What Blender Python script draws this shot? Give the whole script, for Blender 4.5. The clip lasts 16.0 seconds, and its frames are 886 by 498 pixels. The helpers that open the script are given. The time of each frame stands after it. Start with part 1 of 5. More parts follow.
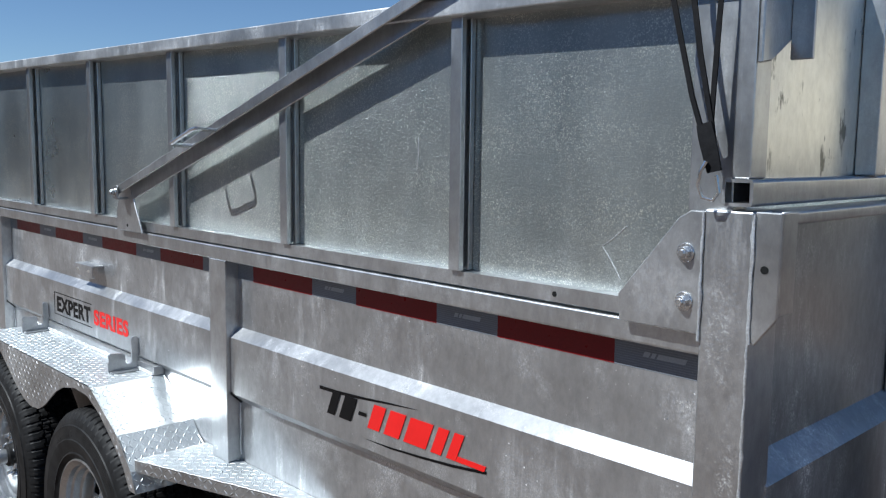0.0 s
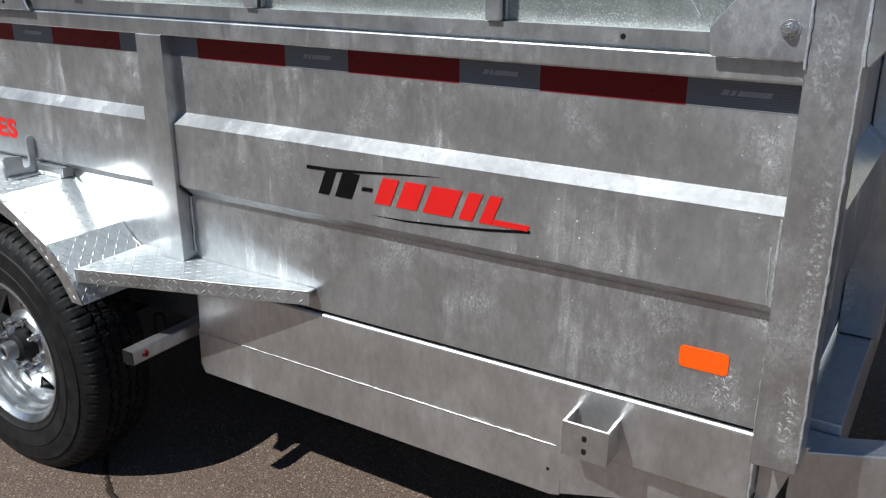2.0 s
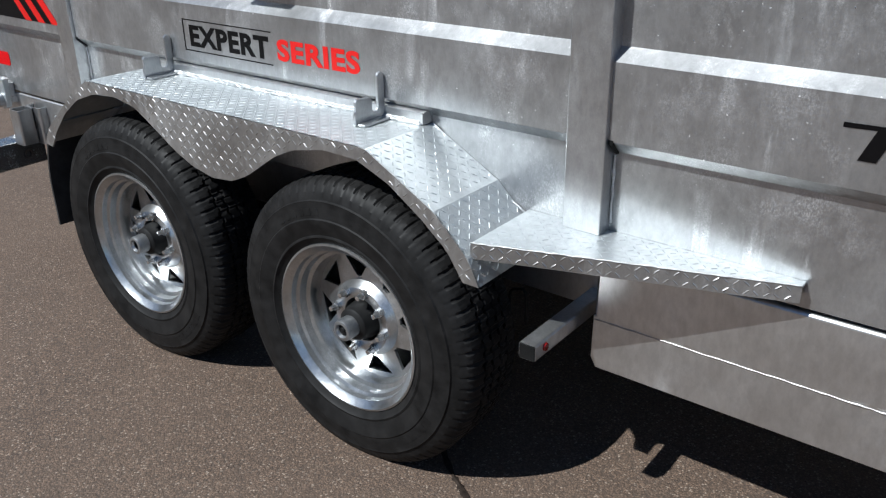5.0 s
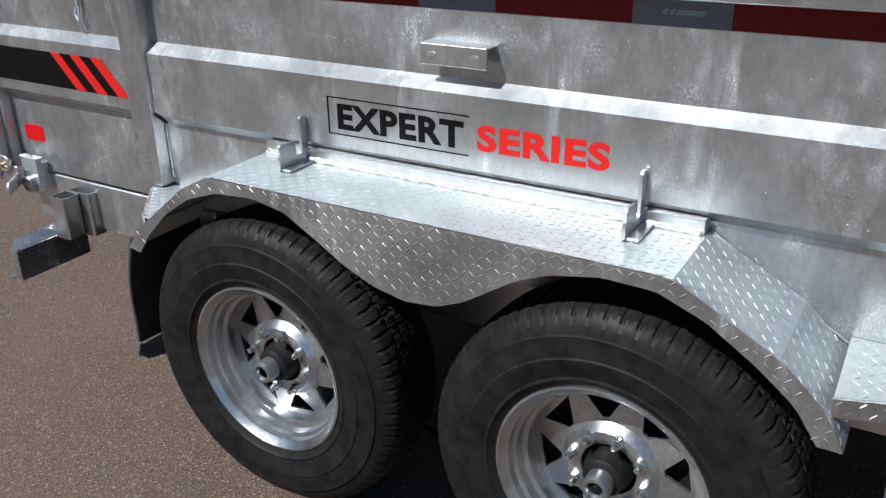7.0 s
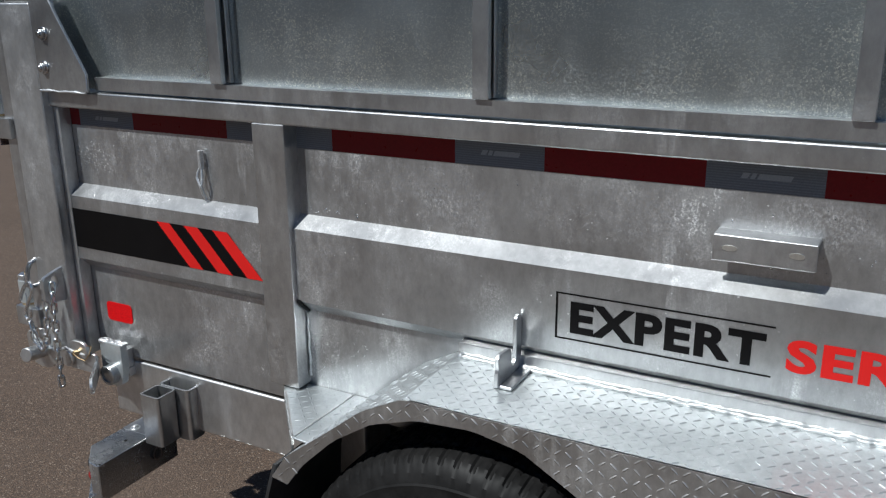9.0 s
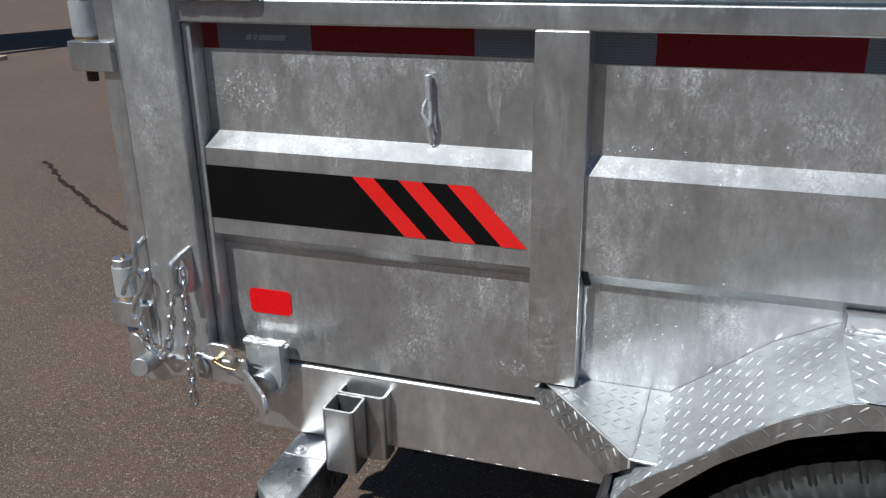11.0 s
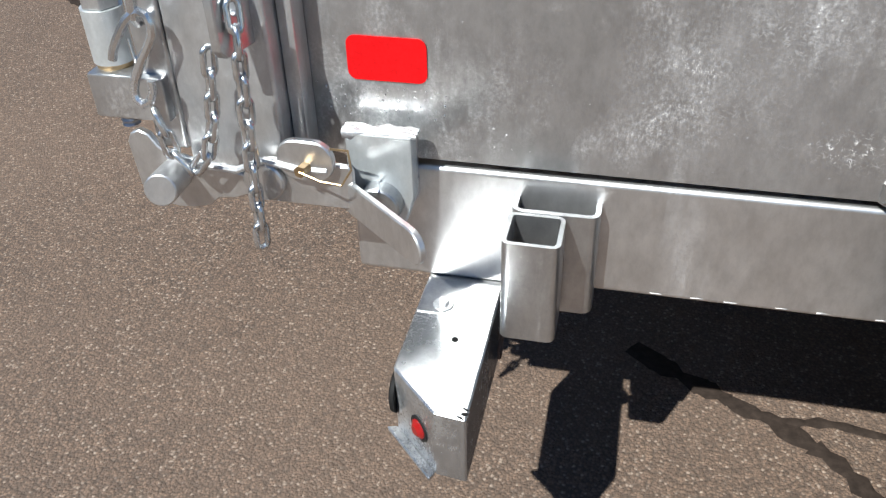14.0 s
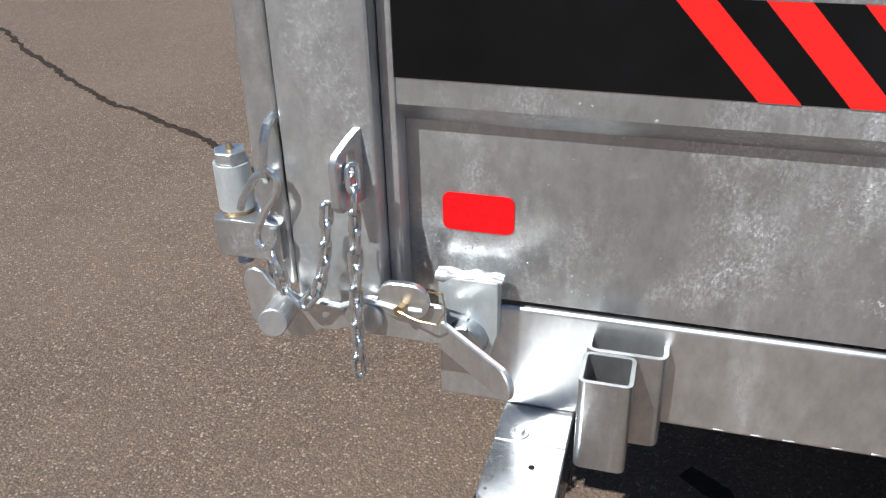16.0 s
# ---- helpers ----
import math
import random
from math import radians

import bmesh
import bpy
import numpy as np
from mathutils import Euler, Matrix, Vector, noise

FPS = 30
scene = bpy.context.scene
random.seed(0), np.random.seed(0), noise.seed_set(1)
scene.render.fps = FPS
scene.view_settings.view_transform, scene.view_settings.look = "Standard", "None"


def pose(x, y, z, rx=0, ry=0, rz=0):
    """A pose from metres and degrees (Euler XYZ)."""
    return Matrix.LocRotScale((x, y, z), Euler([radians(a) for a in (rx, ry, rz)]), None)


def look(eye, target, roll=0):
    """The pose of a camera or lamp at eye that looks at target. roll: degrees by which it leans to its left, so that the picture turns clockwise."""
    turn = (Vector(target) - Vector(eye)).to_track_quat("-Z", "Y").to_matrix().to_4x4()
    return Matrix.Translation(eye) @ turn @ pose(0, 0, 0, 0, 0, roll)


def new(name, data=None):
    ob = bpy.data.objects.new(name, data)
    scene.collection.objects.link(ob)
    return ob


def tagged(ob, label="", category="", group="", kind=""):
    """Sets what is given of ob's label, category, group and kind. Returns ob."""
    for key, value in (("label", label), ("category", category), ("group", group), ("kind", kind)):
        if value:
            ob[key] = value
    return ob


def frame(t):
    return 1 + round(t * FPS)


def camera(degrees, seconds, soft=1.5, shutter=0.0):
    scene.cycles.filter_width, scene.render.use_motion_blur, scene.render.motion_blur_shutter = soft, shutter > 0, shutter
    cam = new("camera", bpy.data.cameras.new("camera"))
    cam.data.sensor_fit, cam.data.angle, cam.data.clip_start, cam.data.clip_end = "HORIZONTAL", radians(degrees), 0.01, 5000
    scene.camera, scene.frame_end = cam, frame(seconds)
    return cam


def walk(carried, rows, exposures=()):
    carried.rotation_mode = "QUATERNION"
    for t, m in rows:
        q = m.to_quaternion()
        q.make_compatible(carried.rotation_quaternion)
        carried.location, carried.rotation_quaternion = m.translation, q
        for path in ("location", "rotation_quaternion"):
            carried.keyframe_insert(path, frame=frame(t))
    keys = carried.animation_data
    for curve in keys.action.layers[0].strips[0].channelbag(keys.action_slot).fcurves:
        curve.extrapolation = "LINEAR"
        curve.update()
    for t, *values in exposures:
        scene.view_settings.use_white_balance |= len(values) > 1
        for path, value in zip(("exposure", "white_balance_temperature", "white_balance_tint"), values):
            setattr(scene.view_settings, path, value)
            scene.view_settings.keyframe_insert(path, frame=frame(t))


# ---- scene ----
cam = camera(54.7, 16.0, soft=1.25)
PATH = [
    (0, (2.12, -1.206, 1.577), (0.686, 0.169, 1.347), 0.7),
    (0.5, (1.97, -1.175, 1.549), (0.668, 0.3, 1.19), -0.0),
    (1, (1.858, -1.251, 1.518), (0.73, 0.33, 1.043), -0.5),
    (1.5, (1.752, -1.369, 1.502), (0.735, 0.249, 0.912), -0.6),
    (2, (1.693, -1.443, 1.473), (0.698, 0.155, 0.799), -0.0),
    (2.5, (1.657, -1.465, 1.444), (0.64, 0.082, 0.687), 0.2),
    (3, (1.597, -1.493, 1.433), (0.507, -0.008, 0.655), 0.3),
    (3.5, (1.43, -1.488, 1.428), (0.263, -0.068, 0.639), 0.2),
    (4, (1.21, -1.467, 1.43), (0.019, -0.083, 0.615), 0.5),
    (4.5, (1.004, -1.475, 1.418), (-0.173, -0.094, 0.576), 0.2),
    (4.7, (0.902, -1.508, 1.413), (-0.253, -0.107, 0.574), -0.3),
    (6.8, (-0.032, -1.503, 1.471), (-1.007, 0.021, 0.618), -0.6),
    (7, (-0.135, -1.518, 1.486), (-1.078, 0.041, 0.662), -1.0),
    (7.5, (-0.316, -1.552, 1.519), (-1.221, 0.079, 0.797), -0.8),
    (8, (-0.454, -1.507, 1.525), (-1.382, 0.161, 0.927), -0.5),
    (8.5, (-0.644, -1.408, 1.527), (-1.584, 0.268, 0.971), -0.7),
    (9, (-0.847, -1.367, 1.524), (-1.758, 0.315, 0.941), -0.5),
    (9.5, (-1.136, -1.41, 1.525), (-1.948, 0.305, 0.894), -0.4),
    (10, (-1.33, -1.376, 1.5), (-2.102, 0.336, 0.811), -0.3),
    (10.2, (-1.401, -1.338, 1.456), (-2.165, 0.382, 0.777), -0.4),
    (12.3, (-2.146, -1.154, 1.365), (-2.51, 0.601, 0.477), -1.3),
    (12.5, (-2.164, -1.1, 1.333), (-2.533, 0.635, 0.408), -1.4),
    (13, (-2.21, -0.957, 1.234), (-2.599, 0.716, 0.21), -1.6),
    (13.5, (-2.253, -0.841, 1.16), (-2.646, 0.765, 0.033), -1.6),
    (14, (-2.279, -0.783, 1.116), (-2.668, 0.783, -0.066), -1.7),
    (14.5, (-2.295, -0.772, 1.103), (-2.708, 0.77, -0.102), -2.1),
    (15, (-2.297, -0.768, 1.11), (-2.742, 0.786, -0.068), -2.5),
    (15.5, (-2.297, -0.796, 1.139), (-2.788, 0.827, 0.079), -2.5),
    (16, (-2.321, -0.858, 1.212), (-2.811, 0.813, 0.227), -1.4),
]
EXPOSURES = [(0.0, 0.82, 5600, 6), (0.5, 0.52, 5580, 6), (1.0, 0.55, 5680, 6), (1.5, 0.63, 5850, 6), (2.0, 0.67, 5850, 6), (3.0, 0.77, 5850, 6), (4.0, 0.68, 5800, 6), (4.7, 0.63, 5750, 6), (7.0, 0.58, 5780, 6), (7.5, 0.4, 5780, 6), (8.0, 0.3, 5850, 6), (8.5, 0.19, 5850, 6), (9.0, 0.13, 5850, 6), (9.5, 0.10, 5850, 6), (10.2, 0.22, 5850, 6), (12.3, 0.6, 5900, 6), (13.0, 0.84, 5950, 6), (13.5, 1.16, 6000, 6), (14.5, 1.14, 6000, 6), (15.5, 1.12, 5950, 6), (16.0, 1.1, 5900, 6)]
walk(cam, [(t, look(eye, target, roll)) for t, eye, target, roll in PATH], EXPOSURES)

# ---- world, sun, exposure ----
SUN_WAY = Vector((0.362, 0.742, -1.0)).normalized()
world = bpy.data.worlds.new("sky")
scene.world = world
world.use_nodes = True
wn = world.node_tree
sky = wn.nodes.new("ShaderNodeTexSky")
sky.sky_type, sky.sun_disc = "NISHITA", False
sky.sun_elevation = math.asin(-SUN_WAY.z)
sky.sun_rotation = math.atan2(-SUN_WAY.x, -SUN_WAY.y)
sky.altitude, sky.air_density, sky.dust_density, sky.ozone_density = 2200, 1.0, 0.1, 2.5
wn.links.new(sky.outputs[0], wn.nodes["Background"].inputs[0])
wn.nodes["Background"].inputs[1].default_value = 0.05
sun = new("sun", bpy.data.lights.new("sun", "SUN"))
sun.data.energy, sun.data.angle, sun.data.color = 4.6, radians(0.53), (1.0, 0.95, 0.87)
sun.matrix_world = Matrix.Translation((-3, -6, 9)) @ SUN_WAY.to_track_quat("-Z", "Y").to_matrix().to_4x4()


# ---- materials ----
def material(name, rough=0.5, metal=0.0, base=(0.5, 0.5, 0.5)):
    m = bpy.data.materials.new(name)
    m.use_nodes = True
    b = m.node_tree.nodes["Principled BSDF"]
    b.inputs["Base Color"].default_value = (*base, 1)
    b.inputs["Roughness"].default_value = rough
    b.inputs["Metallic"].default_value = metal
    return m, m.node_tree, b


def node(nt, kind, **values):
    n = nt.nodes.new(kind)
    for k, v in values.items():
        n.inputs[k].default_value = v
    return n


def spread(nt, source, lo, hi, a, b):
    r = node(nt, "ShaderNodeMapRange", **{"From Min": lo, "From Max": hi, "To Min": a, "To Max": b})
    nt.links.new(source, r.inputs["Value"])
    return r.outputs[0]


def blend(nt, fac, one, two):
    mix = nt.nodes.new("ShaderNodeMix")
    mix.data_type = "RGBA"
    for socket, value in ((mix.inputs[6], one), (mix.inputs[7], two)):
        if isinstance(value, tuple):
            socket.default_value = (*value, 1)
        else:
            nt.links.new(value, socket)
    nt.links.new(fac, mix.inputs[0])
    return mix.outputs[2]


def coords(nt, scale=(1, 1, 1), turn=(0, 0, 0)):
    tc = nt.nodes.new("ShaderNodeTexCoord")
    mp = nt.nodes.new("ShaderNodeMapping")
    mp.inputs["Scale"].default_value = scale
    mp.inputs["Rotation"].default_value = turn
    nt.links.new(tc.outputs["Object"], mp.inputs[0])
    return mp.outputs[0]


def noise_tex(nt, vec, scale, detail=4, rough=0.55):
    n = node(nt, "ShaderNodeTexNoise", Scale=scale, Detail=detail, Roughness=rough)
    nt.links.new(vec, n.inputs["Vector"])
    return n.outputs["Fac"]


def bump(nt, b, height, strength, distance):
    bp = node(nt, "ShaderNodeBump", Strength=strength, Distance=distance)
    nt.links.new(height, bp.inputs["Height"])
    nt.links.new(bp.outputs[0], b.inputs["Normal"])
    return bp


def rubbed(nt, v, zones):
    """Where the sheet has been rubbed: soft uneven patches about places in x and z."""
    edge = spread(nt, noise_tex(nt, v, 22.0, 4, 0.6), 0.3, 0.7, -0.35, 0.35)
    last = None
    for x, z, rx, rz, much in zones:
        mp = nt.nodes.new("ShaderNodeMapping")
        mp.inputs["Scale"].default_value = (1 / rx, 0, 1 / rz)
        mp.inputs["Location"].default_value = (-x / rx, 0, -z / rz)
        nt.links.new(v, mp.inputs[0])
        far = nt.nodes.new("ShaderNodeVectorMath")
        far.operation = "LENGTH"
        nt.links.new(mp.outputs[0], far.inputs[0])
        rough = nt.nodes.new("ShaderNodeMath")
        rough.operation = "ADD"
        nt.links.new(far.outputs["Value"], rough.inputs[0])
        nt.links.new(edge, rough.inputs[1])
        here = spread(nt, rough.outputs[0], 0.35, 1.05, much, 0)
        if last:
            top = nt.nodes.new("ShaderNodeMath")
            top.operation = "MAXIMUM"
            nt.links.new(last, top.inputs[0])
            nt.links.new(here, top.inputs[1])
            here = top.outputs[0]
        last = here
    return last


def strokes(nt):
    """Short bright hair scratches crossing in three directions."""
    last = None
    for turn in (0.45, -0.6, 1.25):
        mp = nt.nodes.new("ShaderNodeMapping")
        mp.inputs["Scale"].default_value = (330, 330, 62)
        nt.links.new(coords(nt, (1, 1, 1), (0, turn, 0)), mp.inputs[0])
        off = nt.nodes.new("ShaderNodeMath")
        off.operation = "SUBTRACT"
        nt.links.new(noise_tex(nt, mp.outputs[0], 1.0, 2, 0.5), off.inputs[0])
        off.inputs[1].default_value = 0.62
        near = nt.nodes.new("ShaderNodeMath")
        near.operation = "ABSOLUTE"
        nt.links.new(off.outputs[0], near.inputs[0])
        line = spread(nt, near.outputs[0], 0.01, 0.05, 1, 0)
        if last:
            top = nt.nodes.new("ShaderNodeMath")
            top.operation = "MAXIMUM"
            nt.links.new(last, top.inputs[0])
            nt.links.new(line, top.inputs[1])
            line = top.outputs[0]
        last = line
    return last


def galvanised(name, lo=0.27, hi=0.39, tone=(0.50, 0.505, 0.51), pale=(0.70, 0.705, 0.71), wave=0.12, chalk=0.6, specks=0.7, matt=0.95, sheen=0.0, scuffs=()):
    """Hot-dip zinc: clouded gloss, chalky bloom in runs, scuffs and small bright spatter."""
    m, nt, b = material(name, 0.35, 1.0, tone)
    v = coords(nt)
    cloud = noise_tex(nt, v, 4.0, 6, 0.65)
    fine = noise_tex(nt, v, 60.0, 4, 0.6)
    runs = noise_tex(nt, coords(nt, (1.0, 1.0, 0.45)), 16.0, 12, 0.78)
    mottle = noise_tex(nt, coords(nt, (1.0, 1.0, 0.5)), 55.0, 6, 0.7)
    grain = noise_tex(nt, v, 240.0, 4, 0.75)
    scratch = [noise_tex(nt, coords(nt, size, turn), 1.0, 3, 0.6) for size, turn in (((170, 170, 11), (0, 0.35, 0)), ((150, 150, 14), (0, -0.8, 0)), ((14, 14, 190), (0, 0.2, 0)))]
    patch = noise_tex(nt, coords(nt, (1.0, 1.0, 0.7)), 2.9, 5, 0.62)
    vo = node(nt, "ShaderNodeTexVoronoi", Scale=150.0, Randomness=1.0)
    nt.links.new(v, vo.inputs["Vector"])
    pick = nt.nodes.new("ShaderNodeSeparateColor")
    nt.links.new(vo.outputs["Color"], pick.inputs[0])

    def times(one, two):
        mm = nt.nodes.new("ShaderNodeMath")
        mm.operation = "MULTIPLY"
        nt.links.new(one, mm.inputs[0])
        nt.links.new(two, mm.inputs[1])
        return mm.outputs[0]

    def most(one, two):
        mm = nt.nodes.new("ShaderNodeMath")
        mm.operation = "MAXIMUM"
        nt.links.new(one, mm.inputs[0])
        nt.links.new(two, mm.inputs[1])
        return mm.outputs[0]

    where = spread(nt, patch, 0.46, 0.62, 0.08, chalk)
    smear = times(spread(nt, runs, 0.48, 0.76, 0, 1.0), spread(nt, grain, 0.38, 0.62, 0.05, 1.0))
    lines = most(most(spread(nt, scratch[0], 0.62, 0.78, 0, 0.4), spread(nt, scratch[1], 0.64, 0.80, 0, 0.4)), spread(nt, scratch[2], 0.66, 0.82, 0, 0.35))
    lines = times(lines, spread(nt, noise_tex(nt, v, 9.0, 4, 0.6), 0.46, 0.64, 0, 1))
    streak = noise_tex(nt, coords(nt, (11.0, 11.0, 1.5), (0, 0.05, 0)), 1.0, 7, 0.68)
    streaks = times(times(spread(nt, streak, 0.55, 0.72, 0, 0.85), spread(nt, grain, 0.36, 0.60, 0.15, 1.0)), spread(nt, noise_tex(nt, v, 3.7, 3, 0.5), 0.46, 0.60, 0, chalk))
    bloom = most(times(most(smear, lines), where), streaks)
    rim = nt.nodes.new("ShaderNodeMath")
    rim.operation = "ADD"
    nt.links.new(vo.outputs["Distance"], rim.inputs[0])
    nt.links.new(spread(nt, noise_tex(nt, v, 420.0, 3, 0.6), 0.3, 0.7, -0.16, 0.16), rim.inputs[1])
    size = nt.nodes.new("ShaderNodeMath")
    size.operation = "ADD"
    nt.links.new(rim.outputs[0], size.inputs[0])
    nt.links.new(spread(nt, pick.outputs[1], 0, 1, -0.06, 0.22), size.inputs[1])
    spot = times(spread(nt, size.outputs[0], 0.12, 0.30, 1, 0), spread(nt, pick.outputs[0], 0.93, 0.985, 0, specks))
    spot = times(spot, spread(nt, patch, 0.38, 0.52, 0.25, 1))
    frost = node(nt, "ShaderNodeTexNoise", Scale=240.0, Detail=8.0, Roughness=0.85, Distortion=0.0)
    nt.links.new(coords(nt, (1.0, 1.0, 0.6)), frost.inputs["Vector"])
    frosted = times(spread(nt, frost.outputs["Fac"], 0.46, 0.74, 0, 0.8), spread(nt, noise_tex(nt, v, 6.5, 5, 0.62), 0.50, 0.66, 0, chalk))
    mark = most(most(bloom, frosted), spot)
    if scuffs:
        broken = times(strokes(nt), spread(nt, noise_tex(nt, v, 130.0, 3, 0.6), 0.44, 0.60, 0.05, 1))
        mark = most(mark, times(rubbed(nt, v, scuffs), broken))
    col = blend(nt, spread(nt, cloud, 0.32, 0.68, 0, 1), tone, pale)
    col = blend(nt, spread(nt, mottle, 0.34, 0.64, 0.4, 0), col, tuple(0.62 * c for c in tone))
    col = blend(nt, mark, col, (0.93, 0.93, 0.93))
    nt.links.new(col, b.inputs["Base Color"])
    ro = nt.nodes.new("ShaderNodeMath")
    ro.operation = "ADD"
    nt.links.new(spread(nt, cloud, 0.3, 0.7, lo, hi), ro.inputs[0])
    nt.links.new(spread(nt, mark, 0, 1, 0, 0.32), ro.inputs[1])
    nt.links.new(ro.outputs[0], b.inputs["Roughness"])
    nt.links.new(spread(nt, mark, 0, 1, matt, 0.35), b.inputs["Metallic"])
    ht = nt.nodes.new("ShaderNodeMath")
    ht.operation = "MULTIPLY_ADD"
    nt.links.new(noise_tex(nt, v, 7.0, 2, 0.5), ht.inputs[0])
    ht.inputs[1].default_value = 2.0
    nt.links.new(spread(nt, fine, 0.3, 0.7, 0, 0.35), ht.inputs[2])
    under = bump(nt, b, ht.outputs[0], wave, 0.002)
    if specks:
        over = node(nt, "ShaderNodeBump", Strength=0.5, Distance=0.001)
        nt.links.new(spot, over.inputs["Height"])
        nt.links.new(under.outputs[0], over.inputs["Normal"])
        nt.links.new(over.outputs[0], b.inputs["Normal"])
    if sheen:
        clear = nt.nodes.new("ShaderNodeBsdfPrincipled")
        for socket in ("Base Color", "Metallic", "Normal"):
            nt.links.new(b.inputs[socket].links[0].from_socket, clear.inputs[socket])
        finer = nt.nodes.new("ShaderNodeMath")
        finer.operation = "MULTIPLY"
        nt.links.new(ro.outputs[0], finer.inputs[0])
        finer.inputs[1].default_value = 0.48
        nt.links.new(finer.outputs[0], clear.inputs["Roughness"])
        both = node(nt, "ShaderNodeMixShader", Fac=sheen)
        nt.links.new(b.outputs[0], both.inputs[1])
        nt.links.new(clear.outputs[0], both.inputs[2])
        nt.links.new(both.outputs[0], nt.nodes["Material Output"].inputs["Surface"])
    return m


ZINC = galvanised("zinc_sheet", 0.36, 0.48, (0.43, 0.433, 0.437), (0.56, 0.565, 0.57), chalk=1.1, specks=0.6, matt=0.9, sheen=0.45,
                  scuffs=((-2.045, 0.682, 0.075, 0.024, 0.55), (-2.13, 0.80, 0.09, 0.05, 0.3), (-2.20, 0.72, 0.10, 0.05, 0.2), (-2.05, 0.86, 0.07, 0.04, 0.3), (1.39, 0.69, 0.05, 0.06, 0.7), (1.30, 0.72, 0.05, 0.03, 0.3), (-2.55, 1.14, 0.12, 0.05, 0.55), (-1.25, 1.14, 0.25, 0.05, 0.25), (-1.89, 0.76, 0.05, 0.07, 0.3)))
CHALKY = galvanised("chalky_zinc", 0.34, 0.46, (0.36, 0.365, 0.37), (0.62, 0.625, 0.63), 0.3, 1.4, 0.3, 0.85)
ZINC_POST = galvanised("zinc_profile", 0.32, 0.44, (0.47, 0.475, 0.48), (0.62, 0.625, 0.63), 0.2, 0.55, 0.15, sheen=0.3,
                       scuffs=((1.515, 0.70, 0.02, 0.10, 0.8), (1.52, 1.0, 0.018, 0.22, 0.5), (1.495, 1.30, 0.03, 0.12, 0.4), (-2.00, 0.76, 0.03, 0.10, 0.35)))
ZINC_REAR = galvanised("weathered_zinc_profile", 0.32, 0.44, (0.47, 0.475, 0.48), (0.66, 0.665, 0.67), 0.2, 1.0, 0.3, 0.88,
                       scuffs=((-2.70, 0.98, 0.05, 0.22, 0.22), (-2.665, 0.83, 0.03, 0.12, 0.35)))
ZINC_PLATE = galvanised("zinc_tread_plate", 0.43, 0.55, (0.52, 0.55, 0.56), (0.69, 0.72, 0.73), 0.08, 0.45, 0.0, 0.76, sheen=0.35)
ZINC_SILL = galvanised("zinc_sill", 0.33, 0.42, (0.58, 0.58, 0.58), (0.72, 0.72, 0.72), 0.08, 0.3, 0.0)
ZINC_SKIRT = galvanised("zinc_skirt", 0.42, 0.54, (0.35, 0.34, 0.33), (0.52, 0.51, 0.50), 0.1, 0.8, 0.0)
ZINC_LUG = galvanised("zinc_tread_bar", 0.46, 0.56, (0.56, 0.57, 0.57), (0.68, 0.69, 0.69), 0.05, 0.3, 0.0, 0.8)
ARM_ZINC = galvanised("bracket_zinc", 0.20, 0.30, (0.37, 0.38, 0.39), (0.54, 0.55, 0.56), 0.25, 0.9, 0.2, 0.9)
BRIGHT = galvanised("bright_zinc", 0.18, 0.28, (0.55, 0.56, 0.57), (0.72, 0.73, 0.74), 0.06, 0.15, 0.0)


